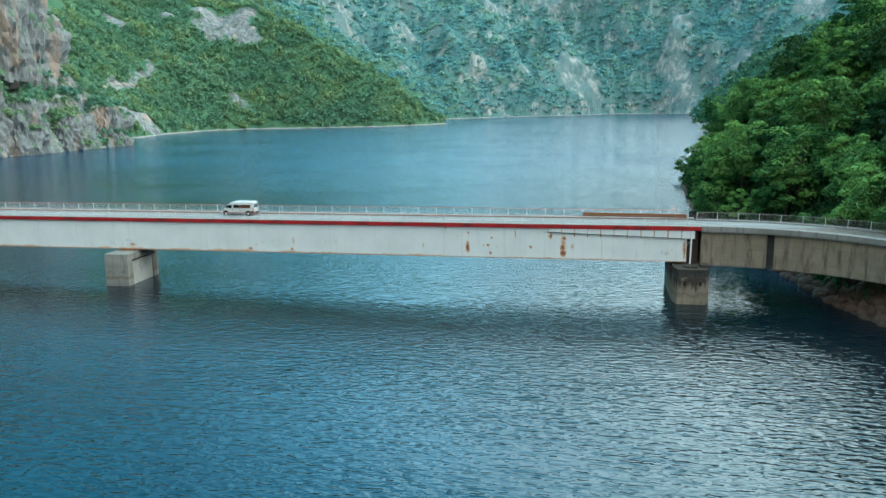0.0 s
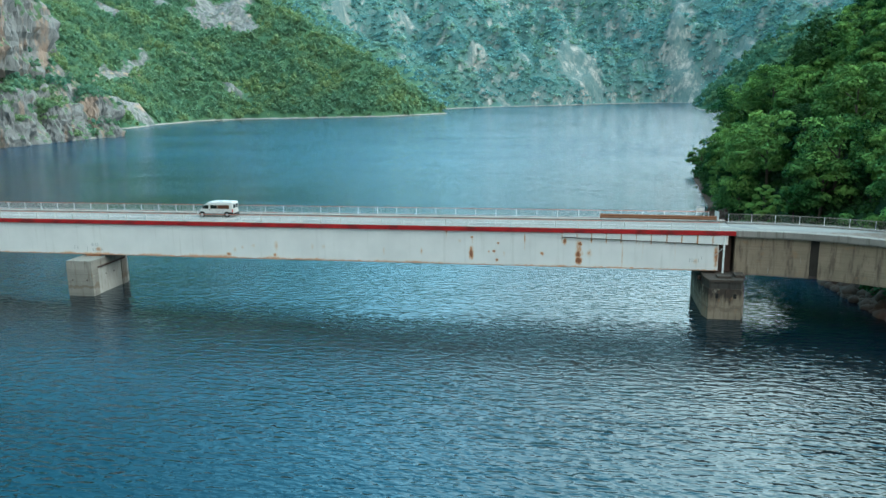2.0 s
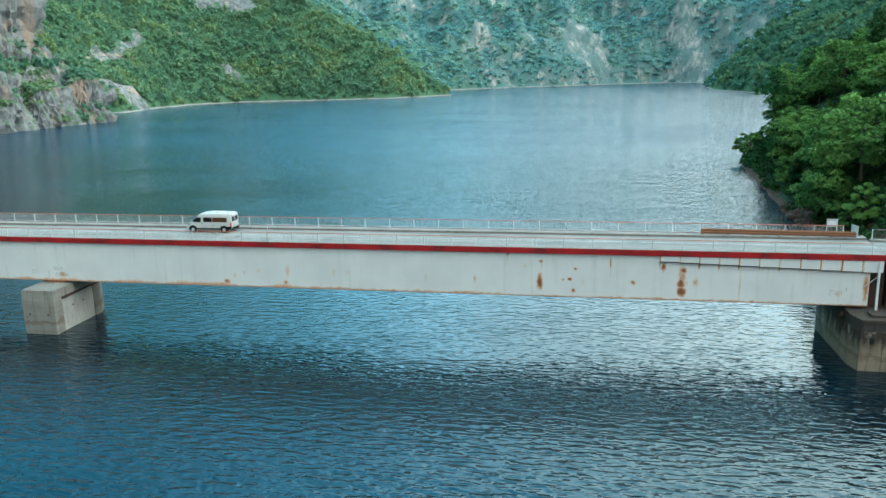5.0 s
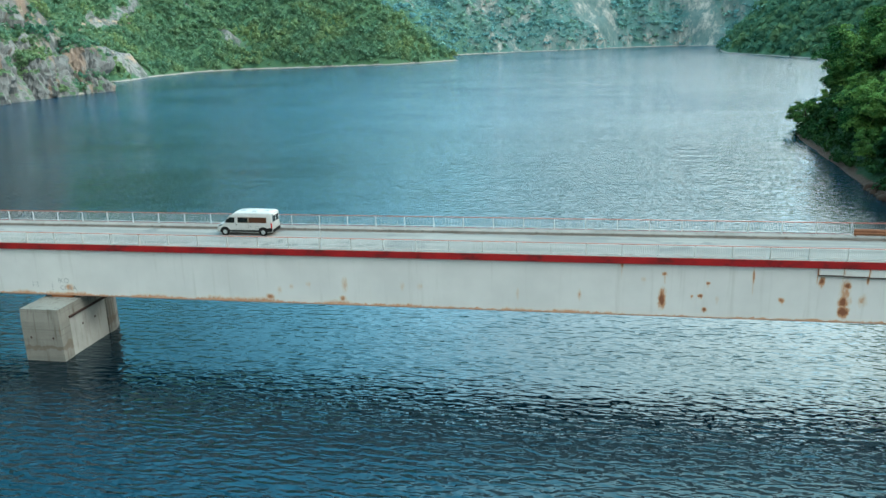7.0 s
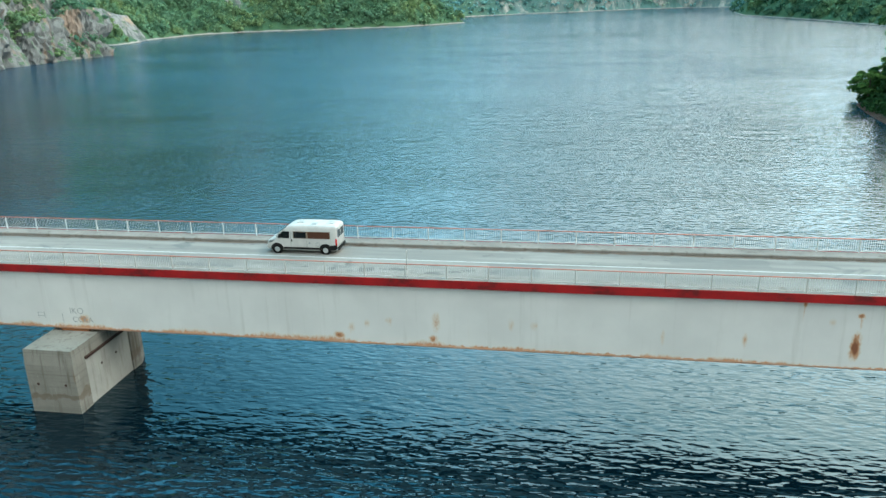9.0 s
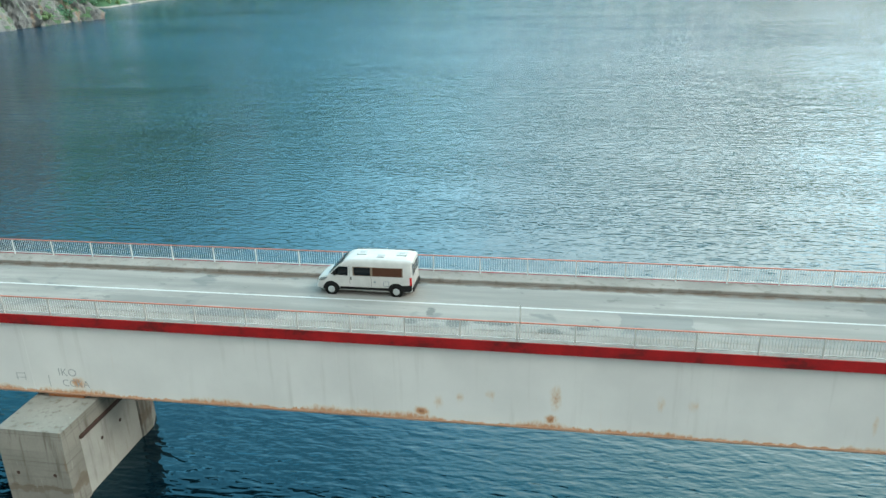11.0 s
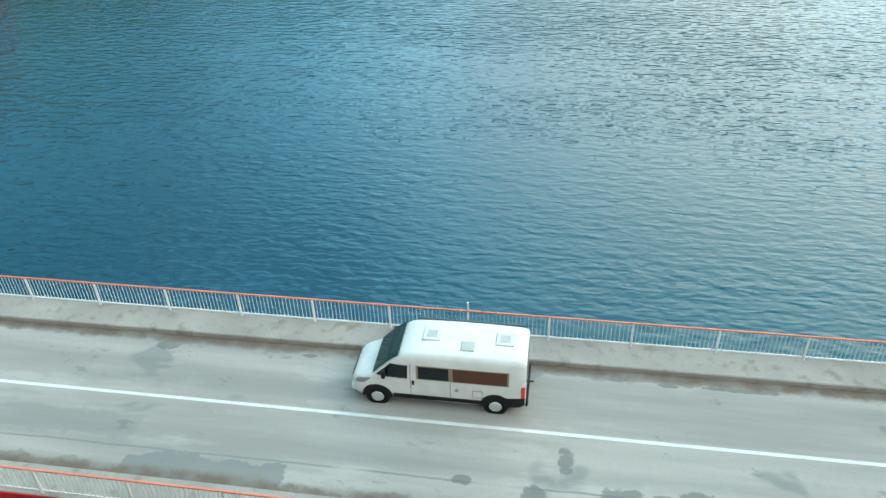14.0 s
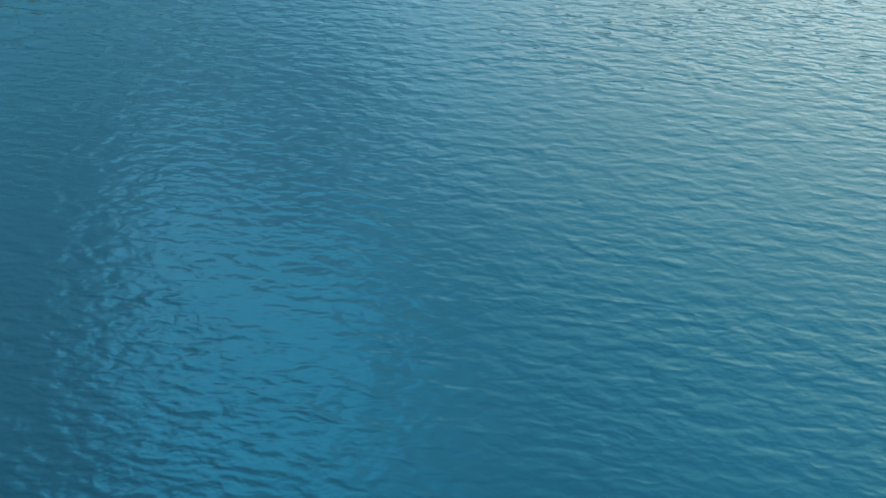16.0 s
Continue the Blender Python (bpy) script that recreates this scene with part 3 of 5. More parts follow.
# ---- lake and hills ----
SHORE = [  # the lake's edge, counter-clockwise from the south-east
    (130, -700), (95, -160), (62, -60), (50, -24), (46.5, -10), (44, -3), (42.3, 8), (41, 18), (37.5, 40), (34.5, 68),
    (35, 86), (36.5, 113), (38.5, 140), (41.5, 166), (52, 186), (90, 225), (150, 330), (183, 470), (183, 565), (175, 640),
    (160, 725), (137, 832), (150, 960), (230, 1120), (188, 1165), (128, 1195), (58, 1180), (-30, 1100), (-108, 1050), (-165, 985),
    (-230, 880), (-200, 820), (-146, 777), (-172, 735), (-199, 700), (-270, 672), (-335, 650), (-366, 612), (-369, 542), (-357, 476),
    (-384, 470), (-372, 440), (-322, 405), (-302, 369), (-310, 340), (-315, 312), (-313, 280), (-330, 230), (-310, 150), (-262, 40),
    (-255, -40), (-300, -200), (-420, -700)]


def smooth_noise(x, y, seed):
    xi, yi = np.floor(x), np.floor(y)
    fx, fy = x - xi, y - yi
    fx, fy = fx * fx * (3 - 2 * fx), fy * fy * (3 - 2 * fy)

    def h(i, j):
        v = np.sin(i * 127.1 + j * 311.7 + seed * 74.7) * 43758.5453
        return v - np.floor(v)
    return (h(xi, yi) * (1 - fx) + h(xi + 1, yi) * fx) * (1 - fy) + (h(xi, yi + 1) * (1 - fx) + h(xi + 1, yi + 1) * fx) * fy


def fbm(x, y, size, seed, octaves=5, ridged=False):
    total, amp, norm = 0, 1.0, 0.0
    for k in range(octaves):
        c, s = math.cos(0.7 * k + seed), math.sin(0.7 * k + seed)
        v = smooth_noise((x * c - y * s) / size + 13.7 * k, (x * s + y * c) / size - 7.1 * k, seed + k)
        if ridged:
            v = 1 - np.abs(2 * v - 1)
        total, norm, amp, size = total + amp * v, norm + amp, amp * 0.5, size * 0.5
    return total / norm


def shore_distance(x, y):
    """Metres from the lake's edge, above 0 on land."""
    p = np.array(SHORE, float)
    q = np.roll(p, -1, axis=0)
    best = np.full(x.shape, 1e9)
    inside = np.zeros(x.shape, bool)
    for (ax, ay), (bx, by) in zip(p, q):
        dx, dy = bx - ax, by - ay
        t = np.clip(((x - ax) * dx + (y - ay) * dy) / (dx * dx + dy * dy), 0, 1)
        best = np.minimum(best, np.hypot(x - ax - t * dx, y - ay - t * dy))
        if ay != by:
            inside ^= ((ay > y) != (by > y)) & (x < (bx - ax) * (y - ay) / (by - ay) + ax)
    return np.where(inside, -best, best)


def bump_at(x, y, cx, cy, rx, ry):
    return np.exp(-((x - cx) / rx) ** 2 - ((y - cy) / ry) ** 2)


ROCKS = [  # bare patches: centre, half sizes, strength
    (-372, 520, 9, 16, 1.2), (-378, 500, 8, 9, 1.1), (-421, 540, 3.5, 9, 0.9), (-422, 575, 3, 14, 0.9), (-428, 612, 3, 12, 0.85), (-408, 510, 4, 7, 0.9), (-396, 795, 26, 16, 0.8), (-425, 742, 22, 9, 0.7),
    (-338, 300, 26, 50, 0.8), (-430, 770, 30, 15, 1.0), (-403, 765, 22, 14, 1.0), (-377, 758, 18, 13, 1.0), (-461, 730, 20, 12, 0.7), (-495, 676, 18, 12, 0.9),
    (-405, 673, 12, 4, 0.8), (-353, 671, 15, 3.5, 0.95), (-424, 556, 9, 16, 0.85), (-425, 598, 8, 18, 0.85), (-379, 513, 8, 10, 1.0), (-432, 629, 5, 8, 0.7),
    (-20, 1182, 36, 40, 0.85), (12, 1172, 30, 26, 0.9), (-86, 1127, 24, 14, 0.6), (-108, 1054, 16, 6, 0.9), (-143, 1040, 22, 28, 0.5),
    (152, 1240, 20, 44, 0.95), (172, 1196, 22, 26, 0.85), (176, 1400, 24, 52, 0.8), (-160, 1422, 46, 20, 0.95), (-58, 1480, 46, 22, 0.8),
    (-357, 1056, 11, 26, 1.1), (-278, 1156, 22, 12, 0.8), (-228, 1168, 62, 4, 0.85), (-9, 1444, 14, 26, 0.6), (75, 1403, 18, 32, 0.6),
    (259, 1206, 28, 20, 0.7), (366, 1250, 30, 30, 0.95), (263, 1341, 18, 54, 0.5), (-200, 1110, 26, 30, 0.45)]


def rockiness(x, y):
    """How bare the ground is, 0 to 1."""
    r = 0
    for cx, cy, rx, ry, k in ROCKS:
        r = r + k * bump_at(x, y, cx, cy, rx, ry)
    r = r + 0.2 * np.clip((y - 1000) / 150, 0, 1) * np.clip((fbm(x, y, 80, 23, 4, True) - 0.66) * 5, 0, 1)
    return np.clip(r + 0.5 * r * (fbm(x, y, 24, 31, 4) - 0.5) * 2, 0, 1.2)


def ground_height(x, y):
    x, y = np.asarray(x, float), np.asarray(y, float)
    far = np.clip((y - 850) / 200, 0, 1)
    near = bump_at(x, y, 60, 60, 130, 190)
    d = shore_distance(x, y)
    d = d + (fbm(x, y, 26, 3, 4) - 0.5) * (3.0 + 11 * np.clip(d / 40, 0, 1) * (1 - near * 0.6))
    slope = 0.92 - 0.12 * far + 0.1 * bump_at(x, y, 75, 110, 70, 130) - 0.28 * bump_at(x, y, 240, 600, 110, 260) + 0.5 * bump_at(x, y, -352, 325, 55, 95)
    top = 330 + 260 * far + 160 * fbm(x, y, 420, 8, 3)
    land = top * (1 - np.exp(-slope * np.clip(d, 0, None) / top))
    spur = fbm(x, y, 190, 5, 5, True) - 0.55
    land = land + spur * np.clip(d / 60, 0, 1) * (26 + 125 * far)
    crag = fbm(x, y, 46, 11, 4, True) - 0.5
    cliff = bump_at(x, y, -352, 325, 62, 100)
    land = land + np.clip(d / 12, 0, 1) * crag * (6 + 16 * cliff + 24 * far) * (1 - near)
    land = land + np.clip(d / 6, 0, 1) * cliff * 18 * (fbm(x, y, 15, 17, 3, True) - 0.5)
    land = land + np.clip(d / 10, 0, 1) * np.clip(rockiness(x, y), 0, 1) * 24 * (fbm(x, y, 30, 41, 5, True) - 0.45)
    # the cliff stands in ledges and towers
    tower = land + 58 * (fbm(x, y, 40, 29, 5, True) - 0.5) * np.clip(d / 8, 0, 1)
    lift = np.floor(tower / 21.0)
    part_up = tower / 21.0 - lift
    part_up = part_up ** 3 / (part_up ** 3 + (1 - part_up) ** 3)
    ledge_w = 0.4 * np.clip(bump_at(x, y, -345, 330, 60, 95) * 1.6, 0, 1) * np.clip(d / 6, 0, 1)
    land = land * (1 - ledge_w) + 21.0 * (lift + part_up) * ledge_w
    # a road bench cut into the cliff
    bench = np.exp(-((land - 37) / 7.0) ** 2) * np.clip((420 - y) / 60, 0, 1) * np.clip((-300 - x) / 20, 0, 1)
    land = land + bench * (37 - land) * 0.85
    # the slopes stand steeper above the road, and the far range falls away to the east
    high = np.clip((-180 - x) / 80, 0, 1) * np.clip((700 - y) / 260, 0, 1)
    land = land + 2.2 * high * np.clip(land - 115, 0, None)
    land = land + 62 * bump_at(x, y, -42, 1238, 46, 66) * np.clip(d / 15, 0, 1) + 50 * bump_at(x, y, 158, 1262, 34, 56) * np.clip(d / 15, 0, 1)
    land = land * (1 - 0.85 * np.clip((x - 415) / 80, 0, 1) * np.clip((y - 1000) / 120, 0, 1)) * (1 - 0.3 * bump_at(x, y, 350, 930, 90, 120))
    # the road's cutting on the near bank
    road = bump_at(x, y, 68, -14, 14, 16)
    land = land * (1 - road) + road * np.minimum(land, 10.2)
    beach = np.clip(d * 0.35, 0, 1.2)
    land = np.where(d < 5, beach + (land - beach) * np.clip((d - 1) / 4, 0, 1), land)
    return np.where(d > 0, np.maximum(land, 0.12 * np.clip(d, 0, 3)), np.maximum(d * 0.55, -16))


def lines(*runs):
    out = []
    for a, b, s in runs:
        out += list(np.arange(a, b, s))
    return np.array(out + [runs[-1][1]])


gx = lines((-2600, -900, 85), (-900, -480, 14), (-480, -300, 3), (-300, 20, 5), (20, 120, 1.6), (120, 300, 6), (300, 900, 16), (900, 2700, 90))
gy = lines((-900, -100, 60), (-100, 200, 2.5), (200, 460, 3), (460, 900, 5), (900, 1500, 8), (1500, 2000, 25), (2000, 3600, 80))
X, Y = np.meshgrid(gx, gy)
Z = ground_height(X, Y)
idx = np.arange(X.size).reshape(X.shape)
quads = np.stack([idx[:-1, :-1], idx[:-1, 1:], idx[1:, 1:], idx[1:, :-1]], -1).reshape(-1, 4)
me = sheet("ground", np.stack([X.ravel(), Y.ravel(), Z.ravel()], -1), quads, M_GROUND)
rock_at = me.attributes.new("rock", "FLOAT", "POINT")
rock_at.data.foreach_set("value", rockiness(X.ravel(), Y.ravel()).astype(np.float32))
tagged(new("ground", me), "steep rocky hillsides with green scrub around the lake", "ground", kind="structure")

bm = bmesh.new()
bmesh.ops.create_grid(bm, x_segments=1, y_segments=1, size=1)
for v in bm.verts:
    v.co = (v.co.x * 2600, 1300 + v.co.y * 2300, 0)
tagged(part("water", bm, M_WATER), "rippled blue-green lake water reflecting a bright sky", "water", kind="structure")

# ---- rock outcrops ----
def cliff_material(name, light, dark, ochre_amount, moss):
    m = Mat(name, 0.95, 0, 0.2)
    crack = m.noise(0.22, 8, 0.75, vec=m.map((1.5, 1.5, 0.5)), dist=0.6)
    slab = m.noise(0.07, 6, 0.65, vec=m.map((1.2, 1.2, 0.8), (5, 9, 2)))
    fine = m.noise(1.1, 6, 0.7)
    c = m.mix(m.step(crack, 0.32, 0.54), dark, light)
    c = m.mix(m.step(slab, 0.45, 0.62, 0, 0.5), c, [v * 0.62 for v in light])
    och = m.noise(0.05, 5, 0.6, vec=m.map((1.6, 1.6, 0.5), (4, 2, 0)))
    c = m.mix(m.step(och, 0.52, 0.62, 0, ochre_amount), c, (0.4, 0.25, 0.165))
    c = m.mix(m.step(fine, 0.5, 0.75, 0, 0.25), c, dark)
    green = m.noise(0.13, 6, 0.7, vec=m.map((1, 1, 1), (8, 3, 1)))
    n = m.n.new("ShaderNodeSeparateXYZ")
    m.l.new(m.geo.outputs["True Normal"], n.inputs[0])
    grows = m.math("ADD", green, m.math("MULTIPLY", n.outputs["Z"], 0.22))
    c = m.mix(m.step(grows, 0.6, 0.68, 0, 0.9), c, moss)
    m.set(Base_Color=c)
    m.bump(m.math("ADD", crack, m.math("MULTIPLY", fine, 0.3)), 1.2, 0.6)
    return m.m


M_CLIFF = cliff_material("grey_limestone", (0.205, 0.208, 0.205), (0.085, 0.092, 0.095), 0.5, (0.06, 0.125, 0.055))


LEDGES = []


def outcrop(centre, radii, seed, material, label, level=5, lean=0.28, bushes=0):
    """A craggy upright mass of rock: a boxy ball broken up by ridged noise."""
    bm = bmesh.new()
    bmesh.ops.create_icosphere(bm, subdivisions=level, radius=1.0)
    rx, ry, rz = radii
    size = min(rx, ry)
    off = Vector((seed * 17.3, seed * 5.1, seed * 9.7))
    for v in bm.verts:
        d = v.co.normalized()
        box = 1.0 / max(abs(d.x), abs(d.y), abs(d.z))
        k = 0.5 + 0.5 * box
        taper = 1.0 - lean * d.z
        p = Vector((d.x * k * rx * taper, d.y * k * ry * taper, d.z * k * rz))
        q = Vector((p.x, p.y, p.z * 0.7)) / size + off
        grow = 0.42 * noise.fractal(q * 1.0, 0.9, 2.0, 4) - 0.16 * abs(noise.fractal(Vector((q.x * 3.0, q.y * 3.0, q.z * 1.2)), 0.8, 2.1, 4))
        for scale, amount in ((1.3, 0.17), (3.2, 0.1), (7.0, 0.05)):  # tilted blocks with sharp edges
            w = q * scale
            near_d, near_p = noise.voronoi(w)
            tilt = noise.cell_vector(near_p[0] * 7.3)
            grow += amount * (0.5 * tilt.x + tilt.dot(w - near_p[0]) * 0.9 - 0.25 * max(0.0, 0.12 - (near_d[1] - near_d[0])) / 0.12)
        v.co = Vector(centre) + p + Vector((d.x, d.y, d.z * 0.4)) * grow * size
    if bushes:  # places on the ledges where scrub takes hold
        bm.normal_update()
        flat = [v.co.copy() for v in bm.verts if v.normal.z > 0.42 and v.co.z > 3]
        pick = random.Random(int(seed))
        LEDGES.extend(pick.sample(flat, min(bushes, len(flat))))
    return tagged(part("rock_outcrop", bm, material), label, "rock", "rock outcrops")


NEAR_ROCK = "pale grey limestone crag with ochre stains and tufts of scrub"
for c_, r_ in (((-319, 368, 7), (16, 15, 24)), ((-322, 296, 8), (13, 20, 26)), ((-319, 334, 5), (12, 19, 20)), ((-357, 343, 74), (20, 22, 54)),
               ((-342, 303, 76), (18, 18, 40)), ((-351, 368, 44), (10, 12, 30)), ((-326, 270, 14), (12, 16, 30))):
    outcrop(c_, r_, c_[0] * 0.37 + c_[1], M_CLIFF, NEAR_ROCK, bushes=70)
# ---- tunnel and boulders ----
# tunnel mouth on the old cliff road: closed block, hollow's shade in its colour
tun = bmesh.new()
arch_p = [(-2.6, 0), (-2.6, 3.0), (-1.6, 4.6), (0, 5.2), (1.6, 4.6), (2.6, 3.0), (2.6, 0)]
fa = [tun.verts.new((x, 0, z)) for x, z in arch_p]
fb = [tun.verts.new((x, 9, z)) for x, z in arch_p]
for i in range(len(arch_p)):
    j = (i + 1) % len(arch_p)
    tun.faces.new((fa[i], fa[j], fb[j], fb[i]))
tun.faces.new(fb)
tun.faces.new(fa)
bmesh.ops.recalc_face_normals(tun, faces=tun.faces)
t_ob = part("tunnel_mouth", tun, M_DARKCON)
t_ob.matrix_basis = pose(-325.2, 298.2, 38.4, 0, 0, 38)
tagged(t_ob, "near-black block for a road tunnel mouth in the cliff", "tunnel", kind="structure")

# boulders along the water's edge of the wooded bank
rock_rng = np.random.default_rng(21)
base = bmesh.new()
bmesh.ops.create_icosphere(base, subdivisions=1, radius=1.0)
bv = np.array([v.co for v in base.verts])
bf = np.array([[v.index for v in f.verts] for f in base.faces])
base.free()
n_r = 900
seg = np.array([(52, -30), (46.5, -10), (44, -3), (42.3, 8), (41, 18), (37.5, 40), (34.5, 68), (35, 86)])
u = rock_rng.random(n_r) * (len(seg) - 1)
i0 = u.astype(int)
f_ = (u - i0)[:, None]
pc = seg[i0] * (1 - f_) + seg[i0 + 1] * f_
out = rock_rng.random(n_r) ** 1.5 * 5.0 - 0.8
pc = pc + np.stack([out, rock_rng.normal(size=n_r) * 0.5], -1)
size = 0.25 + 1.0 * rock_rng.random(n_r) ** 2.0
V = bv[None] * (0.75 + 0.5 * rock_rng.random((n_r, len(bv), 1))) * size[:, None, None] * (0.7 + 0.6 * rock_rng.random((n_r, 1, 3)))
zc = ground_height(pc[:, 0], pc[:, 1])
V = V + np.concatenate([pc, np.maximum(zc, -0.1)[:, None]], 1)[:, None]
F = bf[None] + (np.arange(n_r) * len(bv))[:, None, None]
rk = new("boulders", sheet("boulders", V.reshape(-1, 3), F.reshape(-1, 3), M_ROCK))
tagged(rk, "brown broken rocks along the shore below the bridge", "rocks", kind="stuff")

# ---- bridge ----
X_L, X_R = -262.0, 24.1
ROAD_Z, KERB_Z = 10.65, 10.87
bridge = thing("steel_girder_bridge", "long white steel girder bridge with a red edge band over the lake", "bridge", kind="structure")
part("girder", extrude_x([(0.22, 5.6), (0.22, 10.3), (5.2, 10.3), (5.2, 5.6)], X_L, 22.1), M_STEEL, bridge, "white steel box girder streaked with rust")
part("lower_flange", extrude_x([(0.14, 5.52), (0.14, 5.6), (0.6, 5.6), (0.6, 5.52)], X_L, 22.1), M_FLANGE, bridge, "rusty lower flange")
part("lower_flange", extrude_x([(4.8, 5.52), (4.8, 5.6), (5.28, 5.6), (5.28, 5.52)], X_L, 22.1), M_FLANGE, bridge, "rusty lower flange")
# underside shade put into the colour, so the water mirrors it dark
part("soffit", extrude_x([(0.6, 5.55), (0.6, 5.598), (4.8, 5.598), (4.8, 5.55)], X_L, 22.1), M_DARKCON, bridge, "underside painted near-black")
part("deck_slab", extrude_x([(0.0, 10.25), (0.0, 10.64), (9.14, 10.64), (9.14, 10.25)], X_L, X_R), M_KERB, bridge)
part("red_edge_band", extrude_x([(-0.05, 10.27), (-0.05, 10.88), (-0.002, 10.88), (-0.002, 10.27)], X_L, X_R), M_RED, bridge, "faded red edge band")
part("red_edge_band", extrude_x([(9.142, 10.27), (9.142, 10.88), (9.2, 10.88), (9.2, 10.27)], X_L, X_R), M_RED, bridge)
part("roadway", extrude_x([(1.15, 10.64), (1.15, 10.66), (7.85, 10.66), (7.85, 10.64)], X_L, X_R), M_ROAD, bridge, "pale worn asphalt roadway with damp patches")
part("lane_line", extrude_x([(4.57, 10.66), (4.57, 10.664), (4.71, 10.664), (4.71, 10.66)], X_L, X_R), M_LINE, bridge, "worn white centre line")
# seams of the girder's plates
seam = part("seam", block((-0.012, 0.21, 5.62), (0.012, 0.225, 10.24)), M_STEEL, bridge)
seam.location.x = -70.3
for x in (-51.0, -35.2, -29.8, -13.8, -3.1, 2.0, 12.1, -86, -104):
    again("seam", seam, bridge, pose(x, 0, 0))
# cover plates over the end of the girder
for i in range(11):
    x = 1.9 + i * 1.94
    zb = 9.68 - 0.032 * (x - 1.9)
    part("cover_plate", block((x + 0.02, 0.04, zb), (x + 1.91, 0.19, 10.23), 0.015), M_STEEL, bridge)
    part("plate_lip", block((x + 0.0, 0.02, zb - 0.09), (x + 1.93, 0.21, zb + 0.002)), M_RUSTANDHOLE, bridge, "dark rusty lip")
    part("plate_joint", block((x - 0.03, 0.08, zb), (x + 0.02, 0.2, 10.22)), M_RUST, bridge)
# scrawled writing and marks on the girder above the pier


def scrawl(text, x, z, size):
    cu = bpy.data.curves.new("writing", "FONT")
    cu.body, cu.size, cu.extrude, cu.offset = text, size, 0.004, -0.008
    tmp = bpy.data.objects.new("writing", cu)
    me = bpy.data.meshes.new_from_object(tmp)
    bpy.data.objects.remove(tmp)
    me.materials.append(M_CHALK)
    ob = new("writing", me)
    ob.parent = bridge
    ob["label"] = "thin grey scrawled letters"
    ob.matrix_basis = pose(x, 0.214, z, 90, 0, 0)


scrawl("IKO", -68.5, 6.78, 0.72)
scrawl("CCKA", -68.35, 6.06, 0.66)
for x, z, w, h in ((-71.3, 6.75, 0.5, 0.03), (-71.4, 6.45, 0.7, 0.03), (-71.35, 6.3, 0.04, 0.5), (-70.8, 6.3, 0.04, 0.55), (-69.2, 5.95, 0.04, 0.8), (18.6, 7.0, 0.5, 0.04), (18.7, 6.7, 0.7, 0.04), (19.6, 6.6, 0.05, 0.5), (18.5, 6.6, 0.05, 0.55), (20.0, 7.0, 0.05, 0.4)):
    part("scrawl_mark", block((x, 0.212, z), (x + w, 0.22, z + h)), M_CHALK, bridge)
# kerb stones: separate lengths with narrow joints
k_near = part("kerb_stone", extrude_x([(0.0, 10.64), (0.0, 10.85), (0.03, 10.87), (1.11, 10.87), (1.15, 10.83), (1.15, 10.64)], 0.0002, 2.9998), M_KERB, bridge)
k_far = part("kerb_stone", extrude_x([(7.85, 10.64), (7.85, 10.83), (7.89, 10.87), (9.11, 10.87), (9.14, 10.85), (9.14, 10.64)], 0.0002, 2.9998), M_KERB, bridge)
n_k = int((X_R - X_L) / 3.0)
k_near.location.x = k_far.location.x = X_R - 3.0
for i in range(1, n_k):
    again("kerb_stone", k_near, bridge, pose(X_R - 3.0 * (i + 1), 0, 0))
    again("kerb_stone", k_far, bridge, pose(X_R - 3.0 * (i + 1), 0, 0))


def railing(y, label, paint):
    r = thing("railing", label, "railing", (0, y, KERB_Z), "railings of the bridge", "structure")
    x0, n = -260.0, 94
    post = part("post", block((-0.04, -0.04, 0), (0.04, 0.04, 1.06), 0.01), paint, r)
    top = part("top_rail", block((-1.5, -0.035, 1.06), (1.5, 0.035, 1.12), 0.015), M_RAILRED, r, "faded orange-red hand rail")
    low = part("bottom_rail", block((-1.455, -0.02, 0.12), (1.455, 0.02, 0.17)), paint, r)
    bar = part("bar", block((-0.008, -0.008, 0.17), (0.008, 0.008, 1.06)), paint, r)
    post.location.x, top.location.x, low.location.x = x0, x0 + 1.5, x0 + 1.5
    rest = bmesh.new()
    for i in range(n + 1):
        x = x0 + 3.0 * i
        if i:
            again("post", post, r, pose(x, 0, 0))
        if i == n:
            break
        if i:
            again("top_rail", top, r, pose(x + 1.5, 0, 0, 0, 0, 0))
            again("bottom_rail", low, r, pose(x + 1.5, 0, 0))
        for k in range(1, 20):
            xb = x + 0.15 * k
            if -77 < xb < -30:
                if (i, k) == (61, 1):
                    bar.location.x = xb
                else:
                    again("bar", bar, r, pose(xb, 0, 0))
            else:
                a, b, c = xb - 0.008, xb + 0.008, 0.008
                lo = [rest.verts.new(p) for p in ((a, -c, 0.17), (b, -c, 0.17), (b, c, 0.17), (a, c, 0.17))]
                hi = [rest.verts.new((v.co.x, v.co.y, 1.06)) for v in lo]
                for q in range(4):
                    rest.faces.new((lo[q], lo[(q + 1) % 4], hi[(q + 1) % 4], hi[q]))
    tagged(part("bars", rest, paint, r), kind="stuff")
    return r


rail_near = railing(0.1, "white steel railing with an orange-red hand rail on the kerb", M_RAILNEAR)
rail_far = railing(9.0, "white steel railing with an orange-red hand rail on the far kerb", M_RAILWHITE)
part("pole", block((-40.88, -0.03, 0), (-40.82, 0.03, 2.12), 0.01), M_RAILNEAR, rail_near, "taller pale pole in the railing")
part("pole", block((-50.03, -0.03, 1.1), (-49.97, 0.03, 1.5), 0.01), M_RAILWHITE, rail_far)


